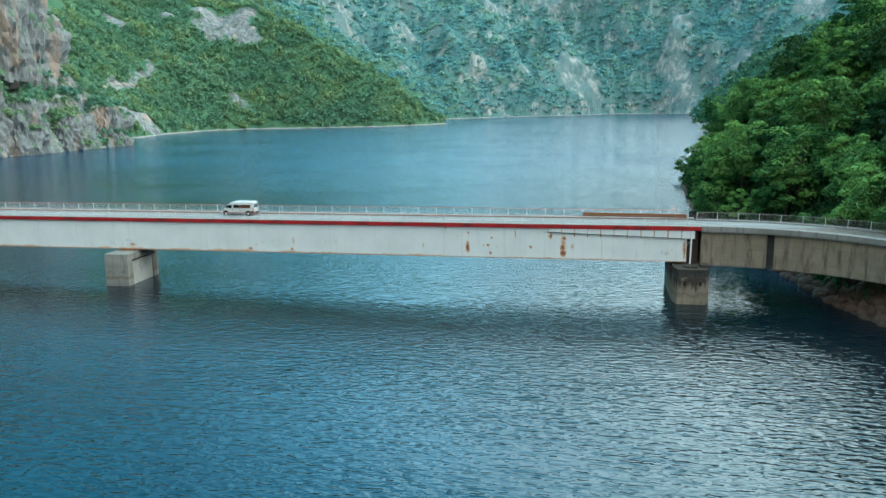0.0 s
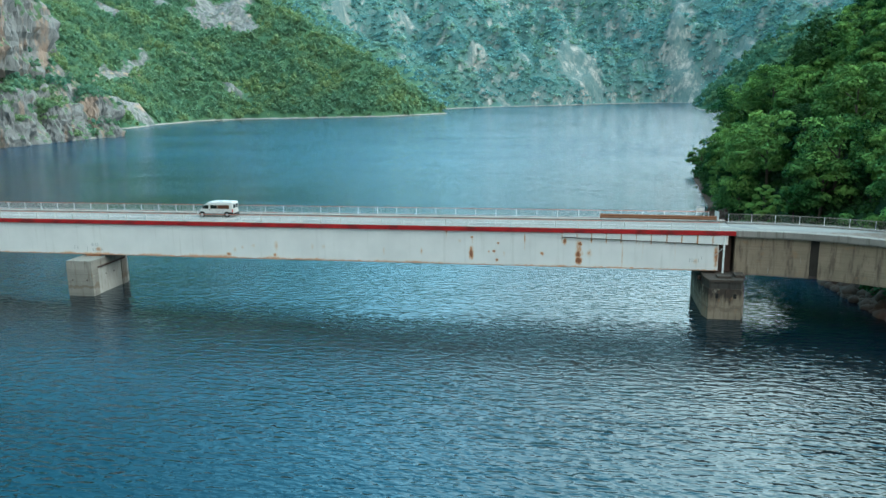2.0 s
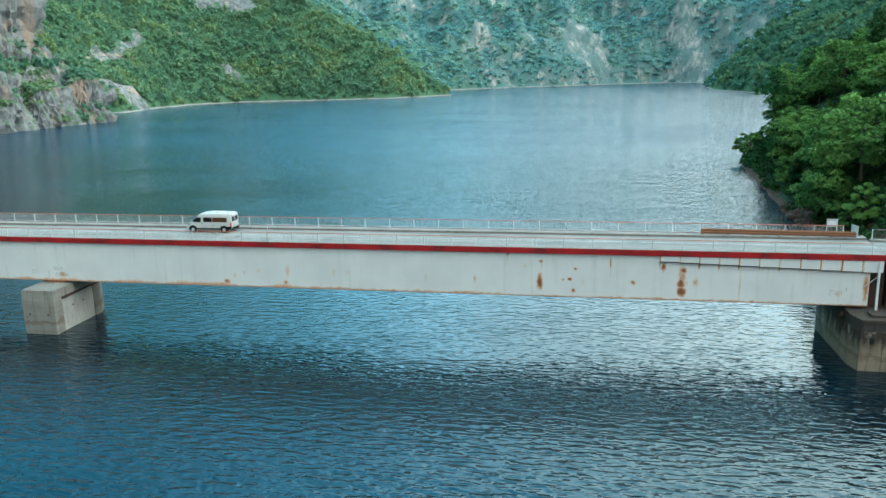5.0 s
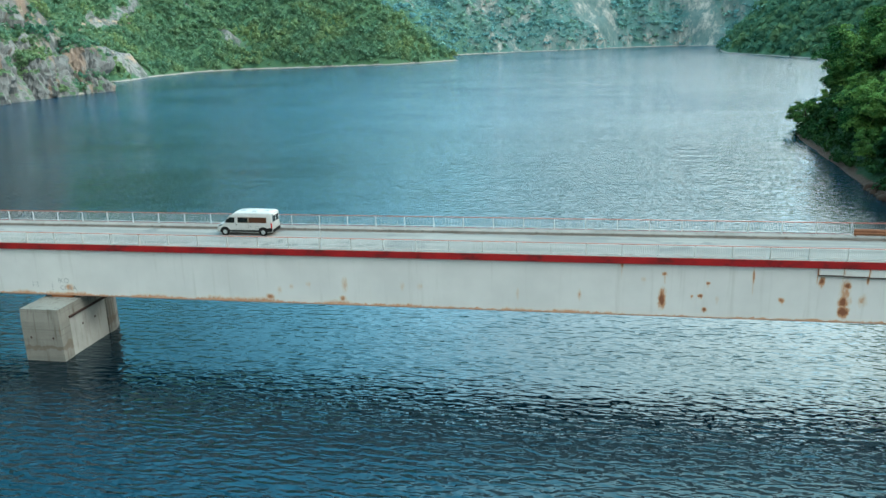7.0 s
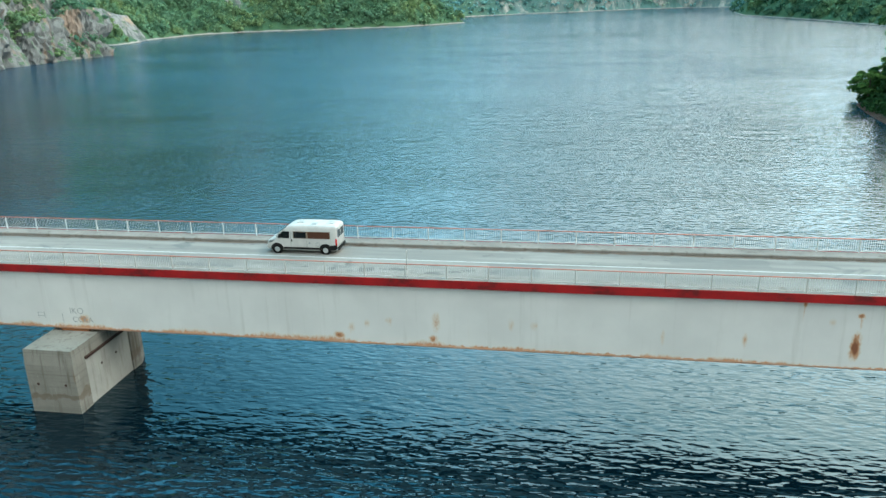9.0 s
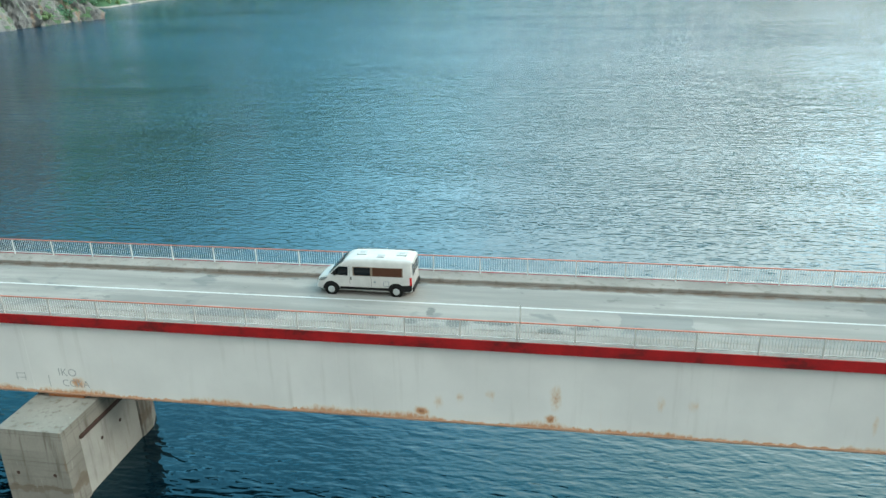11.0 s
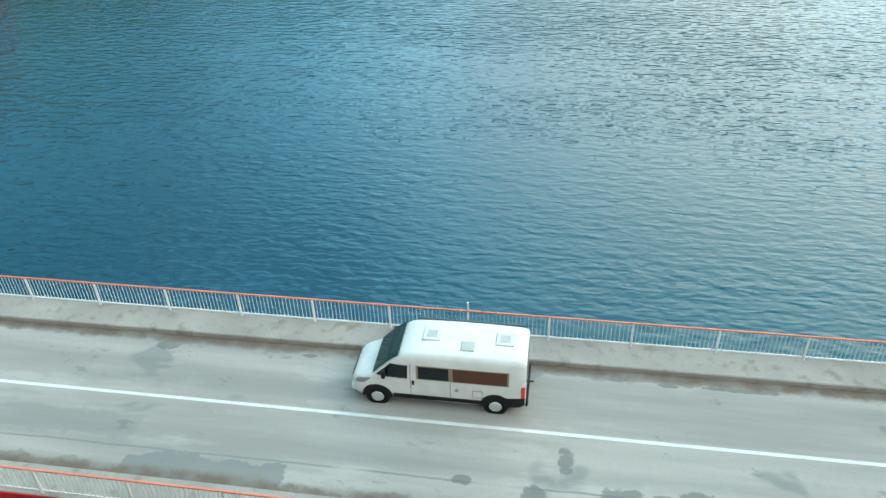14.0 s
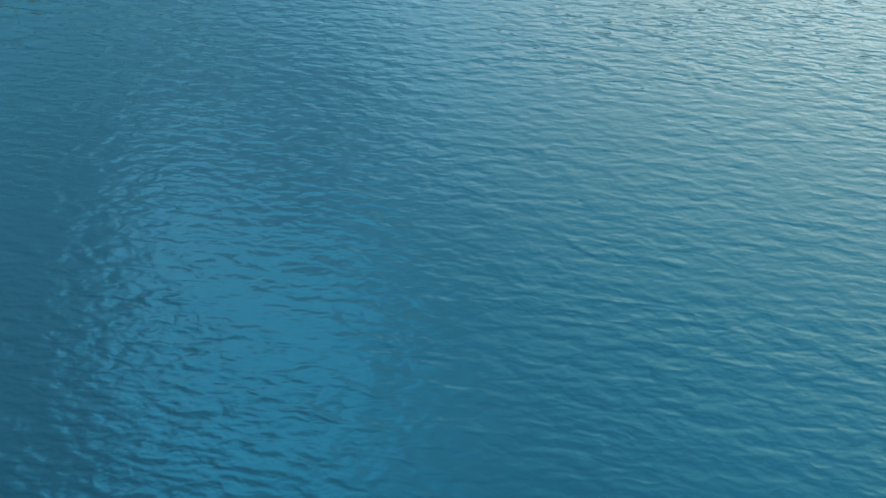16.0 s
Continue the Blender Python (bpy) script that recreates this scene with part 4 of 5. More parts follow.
def left_pier(x):
    p = thing("bridge_pier", "square weathered concrete pier standing in the lake", "bridge pier", (x, 0, 0), "bridge piers", "structure")
    part("shaft", prism([(-2.06, -3.45), (2.06, -3.45), (2.06, -1.95), (1.93, -1.87), (1.93, 4.0), (2.06, 4.08), (2.06, 5.3), (1.5, 6.6),
                         (-1.5, 6.6), (-2.06, 5.3), (-2.06, 4.08), (-1.93, 4.0), (-1.93, -1.87), (-2.06, -1.95)], -14, 4.0), M_PIER, p)
    part("cap", prism([(-2.06, -3.45), (2.06, -3.45), (2.06, 5.3), (1.5, 6.6), (-1.5, 6.6), (-2.06, 5.3)], 4.0, 5.27, top=0.985), M_PIER, p)
    for side in (-1, 1):
        panel = part("side_panel", block((side * 1.9 - 0.06, -1.85, -13.9), (side * 1.9 + 0.06, 3.98, 3.98)), M_PIERPALE, p, "paler cast side panel")
        # flat dark discs: the shade inside the holes is their colour
        for y, z in ((0.05, 2.65), (2.05, 2.62)):
            part("hole", tube((side * 1.95, y, z), (side * 1.975, y, z), 0.12, n=10), M_RUSTANDHOLE, panel)
        part("gutter", block((side * 2.08 - 0.13, -2.0, 3.98), (side * 2.08 + 0.13, 5.0, 4.2), 0.03), M_RUSTANDHOLE, p, "dark rusty gutter beam")
    part("bearing", block((-1.2, 0.25, 5.26), (1.2, 2.0, 5.54), 0.03), M_RUST, p, "rusty red bearing")
    part("bearing", block((-1.2, 3.7, 5.26), (1.2, 5.0, 5.54), 0.03), M_RUSTANDHOLE, p)
    # front holes too are discs with the shade painted as colour
    hole = part("hole", tube((-1.2, -3.46, 2.4), (-1.2, -3.44, 2.4), 0.12, n=10), M_RUSTANDHOLE, p)
    again("hole", hole, p, pose(2.35, 0, 0))
    return p


pier = left_pier(-68.32)
for x in (-158.0, -248.0):
    copy_thing(pier, pose(x, 0, 0))

pr = thing("bridge_pier", "stained concrete pier with a stepped cap where both spans meet", "bridge pier", (22.4, 0, 0), "bridge piers", "structure")
PLAN = [(-1.85, -3.4), (2.2, -3.4), (2.9, -1.2), (2.9, 9.2), (-2.3, 9.2), (-2.3, -1.6)]
part("shaft", prism(PLAN, -14, 4.0), M_PIERDARK, pr)
# the recess is damp, and the overhang's shade is in its colour too
part("cap_band", prism([(x * 0.96, y + (0.12 if y < 0 else 0.0)) for x, y in PLAN], 4.0, 4.9), M_DARKCON, pr, "damp recess below the cap, darkened for the overhang's shade")
part("cap", prism(PLAN, 4.9, 5.2), M_PIERWET, pr, "black-stained cap slab")
part("plinth", block((-0.75, -2.6, 5.19), (0.95, -1.3, 5.5), 0.04), M_PIERWET, pr)
part("plinth", block((1.5, -2.2, 5.19), (2.7, -0.4, 5.6), 0.04), M_PIERWET, pr)
part("wall", block((-0.28, 1.2, 5.19), (1.4, 8.6, 10.2)), M_RUSTANDHOLE, pr, "dark red-brown end wall between the spans")
part("bearing", block((-1.9, 0.8, 5.19), (-0.5, 2.2, 5.54), 0.03), M_RUSTANDHOLE, pr)
part("bearing", block((-1.9, 3.5, 5.19), (-0.5, 4.9, 5.54), 0.03), M_RUSTANDHOLE, pr)
part("drain_pipe", tube((0.12, -0.95, 5.5), (0.28, -0.3, 10.2), 0.12, n=12), M_RAILWHITE, pr, "white drain pipe")
part("pipe_brace", tube((0.25, -0.5, 8.9), (-0.9, 0.2, 7.4), 0.035, n=6), M_RAILWHITE, pr)
part("bracket", block((-2.75, 0.2, 4.3), (-2.3, 1.0, 4.75), 0.05), M_RUSTANDHOLE, pr)
# openings are raised black blocks, the hollow's shade in their colour
for x in (-0.82, 1.37):
    part("opening", block((x - 0.19, -3.46, 2.8), (x + 0.19, -3.37, 3.42), 0.02), M_BLACKHOLE, pr, "small black block standing for a square opening")
part("stain_rib", block((0.2, -3.47, 0.1), (0.75, -3.4, 3.9), 0.02), M_PIERDARK, pr)


# ---- curved concrete span ----
CX, CY, R_NEAR = 24.0, -31.0, 31.0


def arc_strip(section, a0, a1, n, bm=None):
    """Sweeps a section of (metres outwards from the near edge, z) round the curve, angles in degrees from +y clockwise."""
    bm = bm or bmesh.new()
    rings = []
    for i in range(n + 1):
        a = radians(a0 + (a1 - a0) * i / n)
        rings.append([bm.verts.new((CX + (R_NEAR + d) * math.sin(a), CY + (R_NEAR + d) * math.cos(a), z)) for d, z in section])
    k = len(section)
    for r, s in zip(rings, rings[1:]):
        for j in range(k):
            bm.faces.new((r[j], s[j], s[(j + 1) % k], r[(j + 1) % k]))
    bm.faces.new(rings[0][::-1])
    bm.faces.new(rings[-1])
    bmesh.ops.recalc_face_normals(bm, faces=bm.faces)
    return bm


span = thing("curved_concrete_span", "grey concrete bridge span curving on to the wooded bank", "bridge", kind="structure")
END = 82
part("slab", arc_strip([(0, 10.05), (0, 10.64), (7.6, 10.64), (7.6, 10.05)], 0.2, END, 40), M_KERB, span)
for a, b in ((0.3, 16.6), (18.4, 47), (48.5, END)):
    part("web", arc_strip([(0.45, 5.05), (0.45, 10.04), (1.2, 10.04), (1.2, 5.05)], a, b, 16), M_SPAN, span, "board-marked grey concrete web")
# shade inside the web's gaps is put into this part's colour
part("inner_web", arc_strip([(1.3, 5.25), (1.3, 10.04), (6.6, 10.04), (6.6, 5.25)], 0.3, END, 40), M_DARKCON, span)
part("outer_web", arc_strip([(6.7, 5.05), (6.7, 10.04), (7.2, 10.04), (7.2, 5.05)], 0.3, END, 40), M_SPAN, span)
part("roadway", arc_strip([(0.95, 10.64), (0.95, 10.66), (6.9, 10.66), (6.9, 10.64)], 0.2, END + 8, 44), M_ROAD, span)
step_a = 5.6
n_p = int(END / step_a)
for i in range(n_p):
    a, b = 0.2 + i * step_a, 0.2 + (i + 1) * step_a - 0.06
    part("parapet_stone", arc_strip([(-0.12, 10.2), (-0.12, 10.92), (-0.05, 10.98), (0.88, 10.98), (0.94, 10.92), (0.94, 10.641), (0.0, 10.641), (0.0, 10.2)], a, b, 4), M_KERB, span)
    part("kerb_stone", arc_strip([(6.9, 10.641), (6.9, 10.83), (6.94, 10.87), (7.6, 10.87), (7.6, 10.641)], a, b, 4), M_KERB, span)

rail_c = thing("railing", "thin grey steel railing along the curved span", "railing", (0, 0, 0), "railings of the bridge", "structure")
ang = 3.0 / (R_NEAR + 7.3)
post_c = part("post", block((-0.04, -0.04, 0), (0.04, 0.04, 1.1), 0.01), M_RAILWHITE, rail_c)
bar_c = part("bar", block((-0.012, -0.012, 0.15), (0.012, 0.012, 1.04)), M_KERB, rail_c)
first = True
for i in range(18):
    a = 0.01 + ang * i
    at = pose(CX + (R_NEAR + 7.3) * math.sin(a), CY + (R_NEAR + 7.3) * math.cos(a), 10.87, 0, 0, -math.degrees(a))
    if i == 0:
        post_c.matrix_basis = at
    else:
        again("post", post_c, rail_c, at)
    d0, d1 = math.degrees(a), math.degrees(a + ang)
    part("top_rail", arc_strip([(7.27, 11.92), (7.27, 11.98), (7.33, 11.98), (7.33, 11.92)], d0, d1, 3), M_KERB, rail_c)
    part("bottom_rail", arc_strip([(7.28, 10.98), (7.28, 11.02), (7.32, 11.02), (7.32, 10.98)], d0, d1, 3), M_KERB, rail_c)
    for k in range(1, 16):
        b = a + ang * k / 16
        bp = pose(CX + (R_NEAR + 7.3) * math.sin(b), CY + (R_NEAR + 7.3) * math.cos(b), 10.87, 0, 0, -math.degrees(b))
        if first:
            bar_c.matrix_basis, first = bp, False
        else:
            again("bar", bar_c, rail_c, bp)

# guard beam, end panel and small gate on the far side
guard = thing("guard_beam", "rusty orange steel guard beam on short posts beside the road", "guard rail", (0, 0, KERB_Z))
for i in range(6):
    x0, x1 = 7.0 + 2.65 * i, 7.0 + 2.65 * (i + 1)
    y0, y1 = 8.35 - 0.1 * i, 8.35 - 0.1 * (i + 1)
    bm = extrude_x([(-0.1, 0.12), (-0.16, 0.3), (-0.1, 0.42), (-0.16, 0.55), (-0.1, 0.7), (0.02, 0.7), (0.02, 0.12)], 0, 2.64)
    ob = part("beam", bm, M_GUARD, guard)
    ob.matrix_basis = pose(x0, y0, 0.0, 0, 0, math.degrees(math.atan2(y1 - y0, x1 - x0)))
    ob = part("post", block((-0.06, 0.03, -0.2 if y0 < 8.1 else 0.0), (0.06, 0.15, 0.6)), M_RUSTANDHOLE, guard)
    ob.location = (x0 + 0.2, y0, 0)
panel = thing("end_panel", "leaning white sheet panel closing the railing gap", "panel", (23.2, 8.0, KERB_Z))
ob = part("sheet", block((-0.02, 0, 0), (0.02, 1.15, 1.25), 0.01), M_RAILWHITE, panel)
ob.rotation_euler.z = radians(18)
gate = thing("small_gate", "small white barred gate at the far railing", "gate", (20.9, 9.3, KERB_Z))
for a, b in (((-0.55, -0.03, 0.0), (-0.48, 0.03, 1.75)), ((0.48, -0.03, 0.0), (0.55, 0.03, 1.75)), ((-0.48, -0.02, 1.68), (0.48, 0.02, 1.75)), ((-0.48, -0.02, 0.9), (0.48, 0.02, 0.96)), ((-0.48, -0.01, 1.0), (0.48, 0.01, 1.6))):
    part("bar", block(a, b), M_RAILWHITE, gate)

# ---- van ----
def plain(name, col, rough=0.4, metal=0.0, coat=0.0, spec=0.5):
    m = Mat(name, rough, metal, spec)
    n = m.noise(2.5, 4)
    m.set(Base_Color=m.mix(m.step(n, 0.35, 0.7), col, [v * 0.9 for v in col]))
    m.b.inputs["Coat Weight"].default_value = coat
    m.b.inputs["Coat Roughness"].default_value = 0.05
    return m.m


M_VAN = plain("white_van_paint", (0.5, 0.498, 0.49), 0.5, 0, 0.05, 0.3)
M_BLACK = plain("black_plastic", (0.009, 0.0095, 0.01), 0.6, spec=0.15)
M_TYRE = plain("tyre_rubber", (0.009, 0.009, 0.009), 0.9, spec=0.1)
M_RIM = plain("grey_wheel_cover", (0.5, 0.51, 0.52), 0.4, 0.6)
M_GLASS = plain("dark_window_glass", (0.005, 0.008, 0.01), 0.05, spec=0.35)
# teal of the mirrored sky is put into the glass colour
M_SCREEN = plain("windscreen_glass", (0.016, 0.045, 0.05), 0.05)
M_BROWN = plain("brown_blind_behind_glass", (0.075, 0.032, 0.02), 0.25, spec=0.2)
M_TAN = plain("tan_trim", (0.2, 0.15, 0.11), 0.5)
M_AWNING = plain("dark_awning_box", (0.03, 0.055, 0.065), 0.5)
M_HATCH = plain("translucent_hatch", (0.42, 0.43, 0.42), 0.4)
M_HATCHDARK = plain("grey_hatch_blind", (0.3, 0.305, 0.3), 0.5)
M_LAMPRED = plain("red_tail_lamp", (0.5, 0.02, 0.02), 0.2)
M_LAMPGLASS = plain("headlamp_glass", (0.17, 0.185, 0.195), 0.1)
M_SILVER = plain("silver_panel", (0.2, 0.24, 0.28), 0.3, 0.3)

# (metres behind the nose, sill height, roof height, half width at the waist)
V_ST = [(0, 0.39, 0.76, 0.62), (0.05, 0.33, 0.90, 0.78), (0.16, 0.28, 1.00, 0.9), (0.34, 0.23, 1.09, 0.97), (0.56, 0.23, 1.17, 1), (0.78, 0.23, 1.26, 1.02),
        (1.05, 0.25, 1.55, 1.025), (1.35, 0.25, 1.84, 1.025), (1.65, 0.25, 2.08, 1.025), (1.93, 0.25, 2.25, 1.025), (2.25, 0.25, 2.33, 1.025),
        (2.9, 0.23, 2.36, 1.025), (3.8, 0.21, 2.37, 1.025), (4.8, 0.23, 2.36, 1.025), (5.6, 0.25, 2.34, 1.02), (5.86, 0.27, 2.31, 1), (5.97, 0.33, 2.25, 0.96)]


def van_section(s):
    x, z0, z1, w = s
    h = z1 - z0
    mid = min(1.35, z0 + 0.62 * h)
    pts = [(0.0, z0), (w * 0.86, z0), (w * 0.97, z0 + 0.1), (w, z0 + 0.3 * (mid - z0)), (w * 0.995, mid)]
    up = z1 - mid
    pts += [(w * 0.97, mid + 0.45 * up), (w * 0.935, mid + 0.77 * up), (w * 0.885, mid + 0.925 * up), (w * 0.79, mid + 0.985 * up), (w * 0.4, z1), (0.0, z1 + 0.012)]
    return pts


def side_y(s, z):
    """Half width of the section s at the height z."""
    p = van_section(s)
    for (y0, z0), (y1, z1) in zip(p[1:8], p[2:9]):
        if z0 <= z <= z1:
            return y0 + (y1 - y0) * (z - z0) / max(z1 - z0, 1e-6)
    return p[3][0]


def top_z(s, y):
    """Height of the body's upper skin at the distance y from its middle."""
    p = van_section(s)[4:]
    for (y0, z0), (y1, z1) in zip(p, p[1:]):
        if y1 <= abs(y) <= y0:
            return z0 + (z1 - z0) * (y0 - abs(y)) / max(y0 - y1, 1e-6)
    return p[0][1]


def station(x):
    for a, b in zip(V_ST, V_ST[1:]):
        if a[0] <= x <= b[0]:
            t = (x - a[0]) / (b[0] - a[0])
            return tuple(a[i] + (b[i] - a[i]) * t for i in range(4))
    return V_ST[-1]


def van_panel(corners, side, off=0.012, nx=6, nz=3):
    """A thin panel on the body's side: corners (x, z) in order lower front, lower rear, upper rear, upper front."""
    bm = bmesh.new()
    grid = []
    for i in range(nx + 1):
        u = i / nx
        row = []
        for j in range(nz + 1):
            v = j / nz
            x = (corners[0][0] * (1 - u) + corners[1][0] * u) * (1 - v) + (corners[3][0] * (1 - u) + corners[2][0] * u) * v
            z = (corners[0][1] * (1 - u) + corners[1][1] * u) * (1 - v) + (corners[3][1] * (1 - u) + corners[2][1] * u) * v
            row.append((x, side * (side_y(station(x), z) + off), z))
        grid.append(row)
    front = [[bm.verts.new(p) for p in r] for r in grid]
    back = [[bm.verts.new((p[0], p[1] - side * (off + 0.006), p[2])) for p in r] for r in grid]
    for i in range(nx):
        for j in range(nz):
            bm.faces.new((front[i][j], front[i + 1][j], front[i + 1][j + 1], front[i][j + 1]))
    ring = [(i, 0) for i in range(nx)] + [(nx, j) for j in range(nz)] + [(i, nz) for i in range(nx, 0, -1)] + [(0, j) for j in range(nz, 0, -1)]
    for (a, b), (c, d) in zip(ring, ring[1:] + ring[:1]):
        bm.faces.new((front[a][b], front[c][d], back[c][d], back[a][b]))
    bmesh.ops.recalc_face_normals(bm, faces=bm.faces)
    return bm


def build_van():
    van = thing("camper_van", "white high-roof camper van with dark side windows on the bridge road", "van")
    bm = bmesh.new()
    rings = []
    for s in V_ST:
        half = van_section(s)
        ring = half + [(-y, z) for y, z in half[-2:0:-1]]
        rings.append([bm.verts.new((s[0], y, z)) for y, z in ring])
    n = len(rings[0])
    for r, s in zip(rings, rings[1:]):
        for j in range(n):
            bm.faces.new((r[j], s[j], s[(j + 1) % n], r[(j + 1) % n]))
    bm.faces.new(rings[0])
    bm.faces.new(rings[-1][::-1])
    bmesh.ops.recalc_face_normals(bm, faces=bm.faces)
    part("body", bm, M_VAN, van, "white painted body", smooth=True)

    # windscreen on the sloping front
    bm = bmesh.new()
    rows = []
    for k in range(6):
        x = 0.85 + (1.76 - 0.85) * k / 5
        s = station(x)
        row = []
        for y in np.linspace(-0.93, 0.93, 17):
            y = y * (1 - 0.05 * k / 5)
            row.append(bm.verts.new((x - 0.03, y, top_z(s, y) + 0.045)))
        rows.append(row)
    for a, b in zip(rows, rows[1:]):
        for i in range(16):
            bm.faces.new((a[i], b[i], b[i + 1], a[i + 1]))
    bmesh.ops.recalc_face_normals(bm, faces=bm.faces)
    part("windscreen", bm, M_SCREEN, van, "dark windscreen with a teal reflection in its colour", smooth=True)
    part("cowl", block((0.78, -0.6, 1.2), (0.87, 0.6, 1.285), 0.02), M_BLACK, van)
    for y in (-0.4, 0.25):
        part("wiper", tube((0.82, y, 1.32), (1.15, y + 0.5, 1.69), 0.012, n=6), M_BLACK, van)
    for side in (-1, 1):
        cab = part("cab_window", van_panel([(0.93, 1.31), (2.02, 1.27), (2.05, 1.83), (1.46, 1.83)], side), M_GLASS, van, "dark cab side window")
        part("pillar_strip", van_panel([(1.33, 1.29), (1.38, 1.29), (1.43, 1.70), (1.38, 1.70)], side, 0.02, 2, 3), M_BLACK, cab)
        part("window_frame", van_panel([(2.33, 1.28), (5.42, 1.28), (5.42, 1.86), (2.33, 1.86)], side, 0.008), M_TAN, van, "tan window surround")
        part("side_window", van_panel([(2.40, 1.32), (3.42, 1.32), (3.42, 1.82), (2.40, 1.82)], side, 0.016), M_GLASS, van, "dark sliding side window")
        part("side_window", van_panel([(3.56, 1.31), (5.36, 1.31), (5.36, 1.83), (3.56, 1.83)], side, 0.016), M_BROWN, van, "brown window with the blind drawn")
        part("sill_strip", van_panel([(1.5, 0.38), (4.5, 0.38), (4.5, 0.55), (1.5, 0.55)], side, 0.035, 8, 1), M_BLACK, van, "black side strip")
        part("door_line", van_panel([(2.12, 0.6), (2.135, 0.6), (2.135, 1.9), (2.12, 1.9)], side, 0.005, 1, 5), M_BLACK, van)
        part("door_line", van_panel([(3.46, 0.6), (3.475, 0.6), (3.475, 1.25), (3.46, 1.25)], side, 0.005, 1, 3), M_BLACK, van)
        part("door_handle", van_panel([(2.17, 1.02), (2.25, 1.02), (2.25, 1.2), (2.17, 1.2)], side, 0.03, 2, 2), M_BLACK, van, "black door handle")
        part("service_cap", van_panel([(3.62, 0.86), (3.74, 0.86), (3.74, 0.98), (3.62, 0.98)], side, 0.012, 2, 2), M_SILVER, van)
        hatch = part("service_hatch", van_panel([(4.2, 0.66), (4.55, 0.66), (4.55, 0.98), (4.2, 0.98)], side, 0.012, 3, 3), M_SILVER, van)
        part("hatch_door", van_panel([(4.23, 0.69), (4.52, 0.69), (4.52, 0.95), (4.23, 0.95)], side, 0.018, 3, 3), M_VAN, hatch)
        head = van_panel([(0.10, 0.80), (0.52, 0.90), (0.76, 1.12), (0.28, 1.02)], side, 0.012, 4, 3)
        part("headlight", head, M_LAMPGLASS, van, "clear headlight")
        part("tail_light", van_panel([(5.82, 0.78), (5.95, 0.78), (5.95, 1.28), (5.82, 1.28)], side, 0.014, 3, 4), M_LAMPRED, van, "red tail light")
        part("bumper_corner", van_panel([(5.3, 0.34), (5.955, 0.36), (5.955, 0.80), (5.3, 0.74)], side, 0.024, 4, 3), M_BLACK, van, "black rear bumper corner")
        mirror = part("door_mirror", block((1.16, side * 1.1 - 0.1, 1.30), (1.30, side * 1.1 + 0.1, 1.64), 0.05), M_BLACK, van, "black door mirror")
        part("mirror_arm", tube((1.26, side * 1.0, 1.38), (1.24, side * 1.06, 1.42), 0.03, n=6), M_BLACK, mirror)
        for xw in (0.95, 4.985):
            arch = bmesh.new()
            pts = []
            for k in range(17):
                a = math.pi * (k / 16)
                pts.append((math.cos(a), math.sin(a)))
            outer = [arch.verts.new((xw + 0.53 * c, side * 1.045, 0.36 + 0.52 * s)) for c, s in pts]
            inner = [arch.verts.new((xw + 0.405 * c, side * 1.045, 0.34 + 0.415 * s)) for c, s in pts]
            ob_ = [arch.verts.new((v.co.x, side * 0.98, v.co.z)) for v in outer]
            ib_ = [arch.verts.new((v.co.x, side * 0.98, v.co.z)) for v in inner]
            for k in range(16):
                arch.faces.new((outer[k], outer[k + 1], inner[k + 1], inner[k]))
                arch.faces.new((outer[k], outer[k + 1], ob_[k + 1], ob_[k]))
                arch.faces.new((inner[k], inner[k + 1], ib_[k + 1], ib_[k]))
            bmesh.ops.recalc_face_normals(arch, faces=arch.faces)
            part("wheel_arch", arch, M_BLACK, van, "black wheel arch trim")
            well = tube((xw, side * 0.9, 0.36), (xw, side * 1.03, 0.36), 0.42, n=28)
            part("wheel_well", well, M_BLACK, van)
            w = part("wheel", tube((xw, side * 0.84, 0.345), (xw, side * 1.05, 0.345), 0.30, n=24), M_TYRE, van)
            ring = bmesh.new()
            prof = [(0.23, 0.86), (0.31, 0.85), (0.345, 0.89), (0.345, 1.02), (0.31, 1.06), (0.23, 1.055)]
            loops = []
            for k in range(28):
                a = 2 * math.pi * k / 28
                loops.append([ring.verts.new((xw + r * math.cos(a), side * y, 0.345 + r * math.sin(a))) for r, y in prof])
            for k in range(28):
                p, q = loops[k], loops[(k + 1) % 28]
                for j in range(len(prof)):
                    ring.faces.new((p[j], q[j], q[(j + 1) % len(prof)], p[(j + 1) % len(prof)]))
            bmesh.ops.recalc_face_normals(ring, faces=ring.faces)
            part("tyre", ring, M_TYRE, w, "black tyre", smooth=True)
            part("rim", tube((xw, side * 1.03, 0.345), (xw, side * 1.068, 0.345), 0.235, 0.20, 20) if side > 0 else tube((xw, -1.03, 0.345), (xw, -1.068, 0.345), 0.235, 0.20, 20), M_RIM, w, "grey wheel cover")
    part("front_bumper", block((-0.03, -0.86, 0.34), (0.30, 0.86, 0.62), 0.08), M_VAN, van, "white front bumper")
    part("grille", block((-0.015, -0.55, 0.66), (0.08, 0.55, 0.86), 0.03), M_BLACK, van, "black grille")
    part("rear_bumper", block((5.84, -0.93, 0.36), (6.06, 0.93, 0.62), 0.04), M_BLACK, van, "black rear bumper")
    part("rear_window", block((5.93, -0.78, 1.35), (5.985, -0.06, 1.95), 0.01), M_GLASS, van)
    part("rear_window", block((5.93, 0.06, 1.35), (5.985, 0.78, 1.95), 0.01), M_GLASS, van)
    part("tow_bar", tube((5.95, 0.2, 0.42), (6.2, 0.2, 0.46), 0.03, n=8), M_BLACK, van)
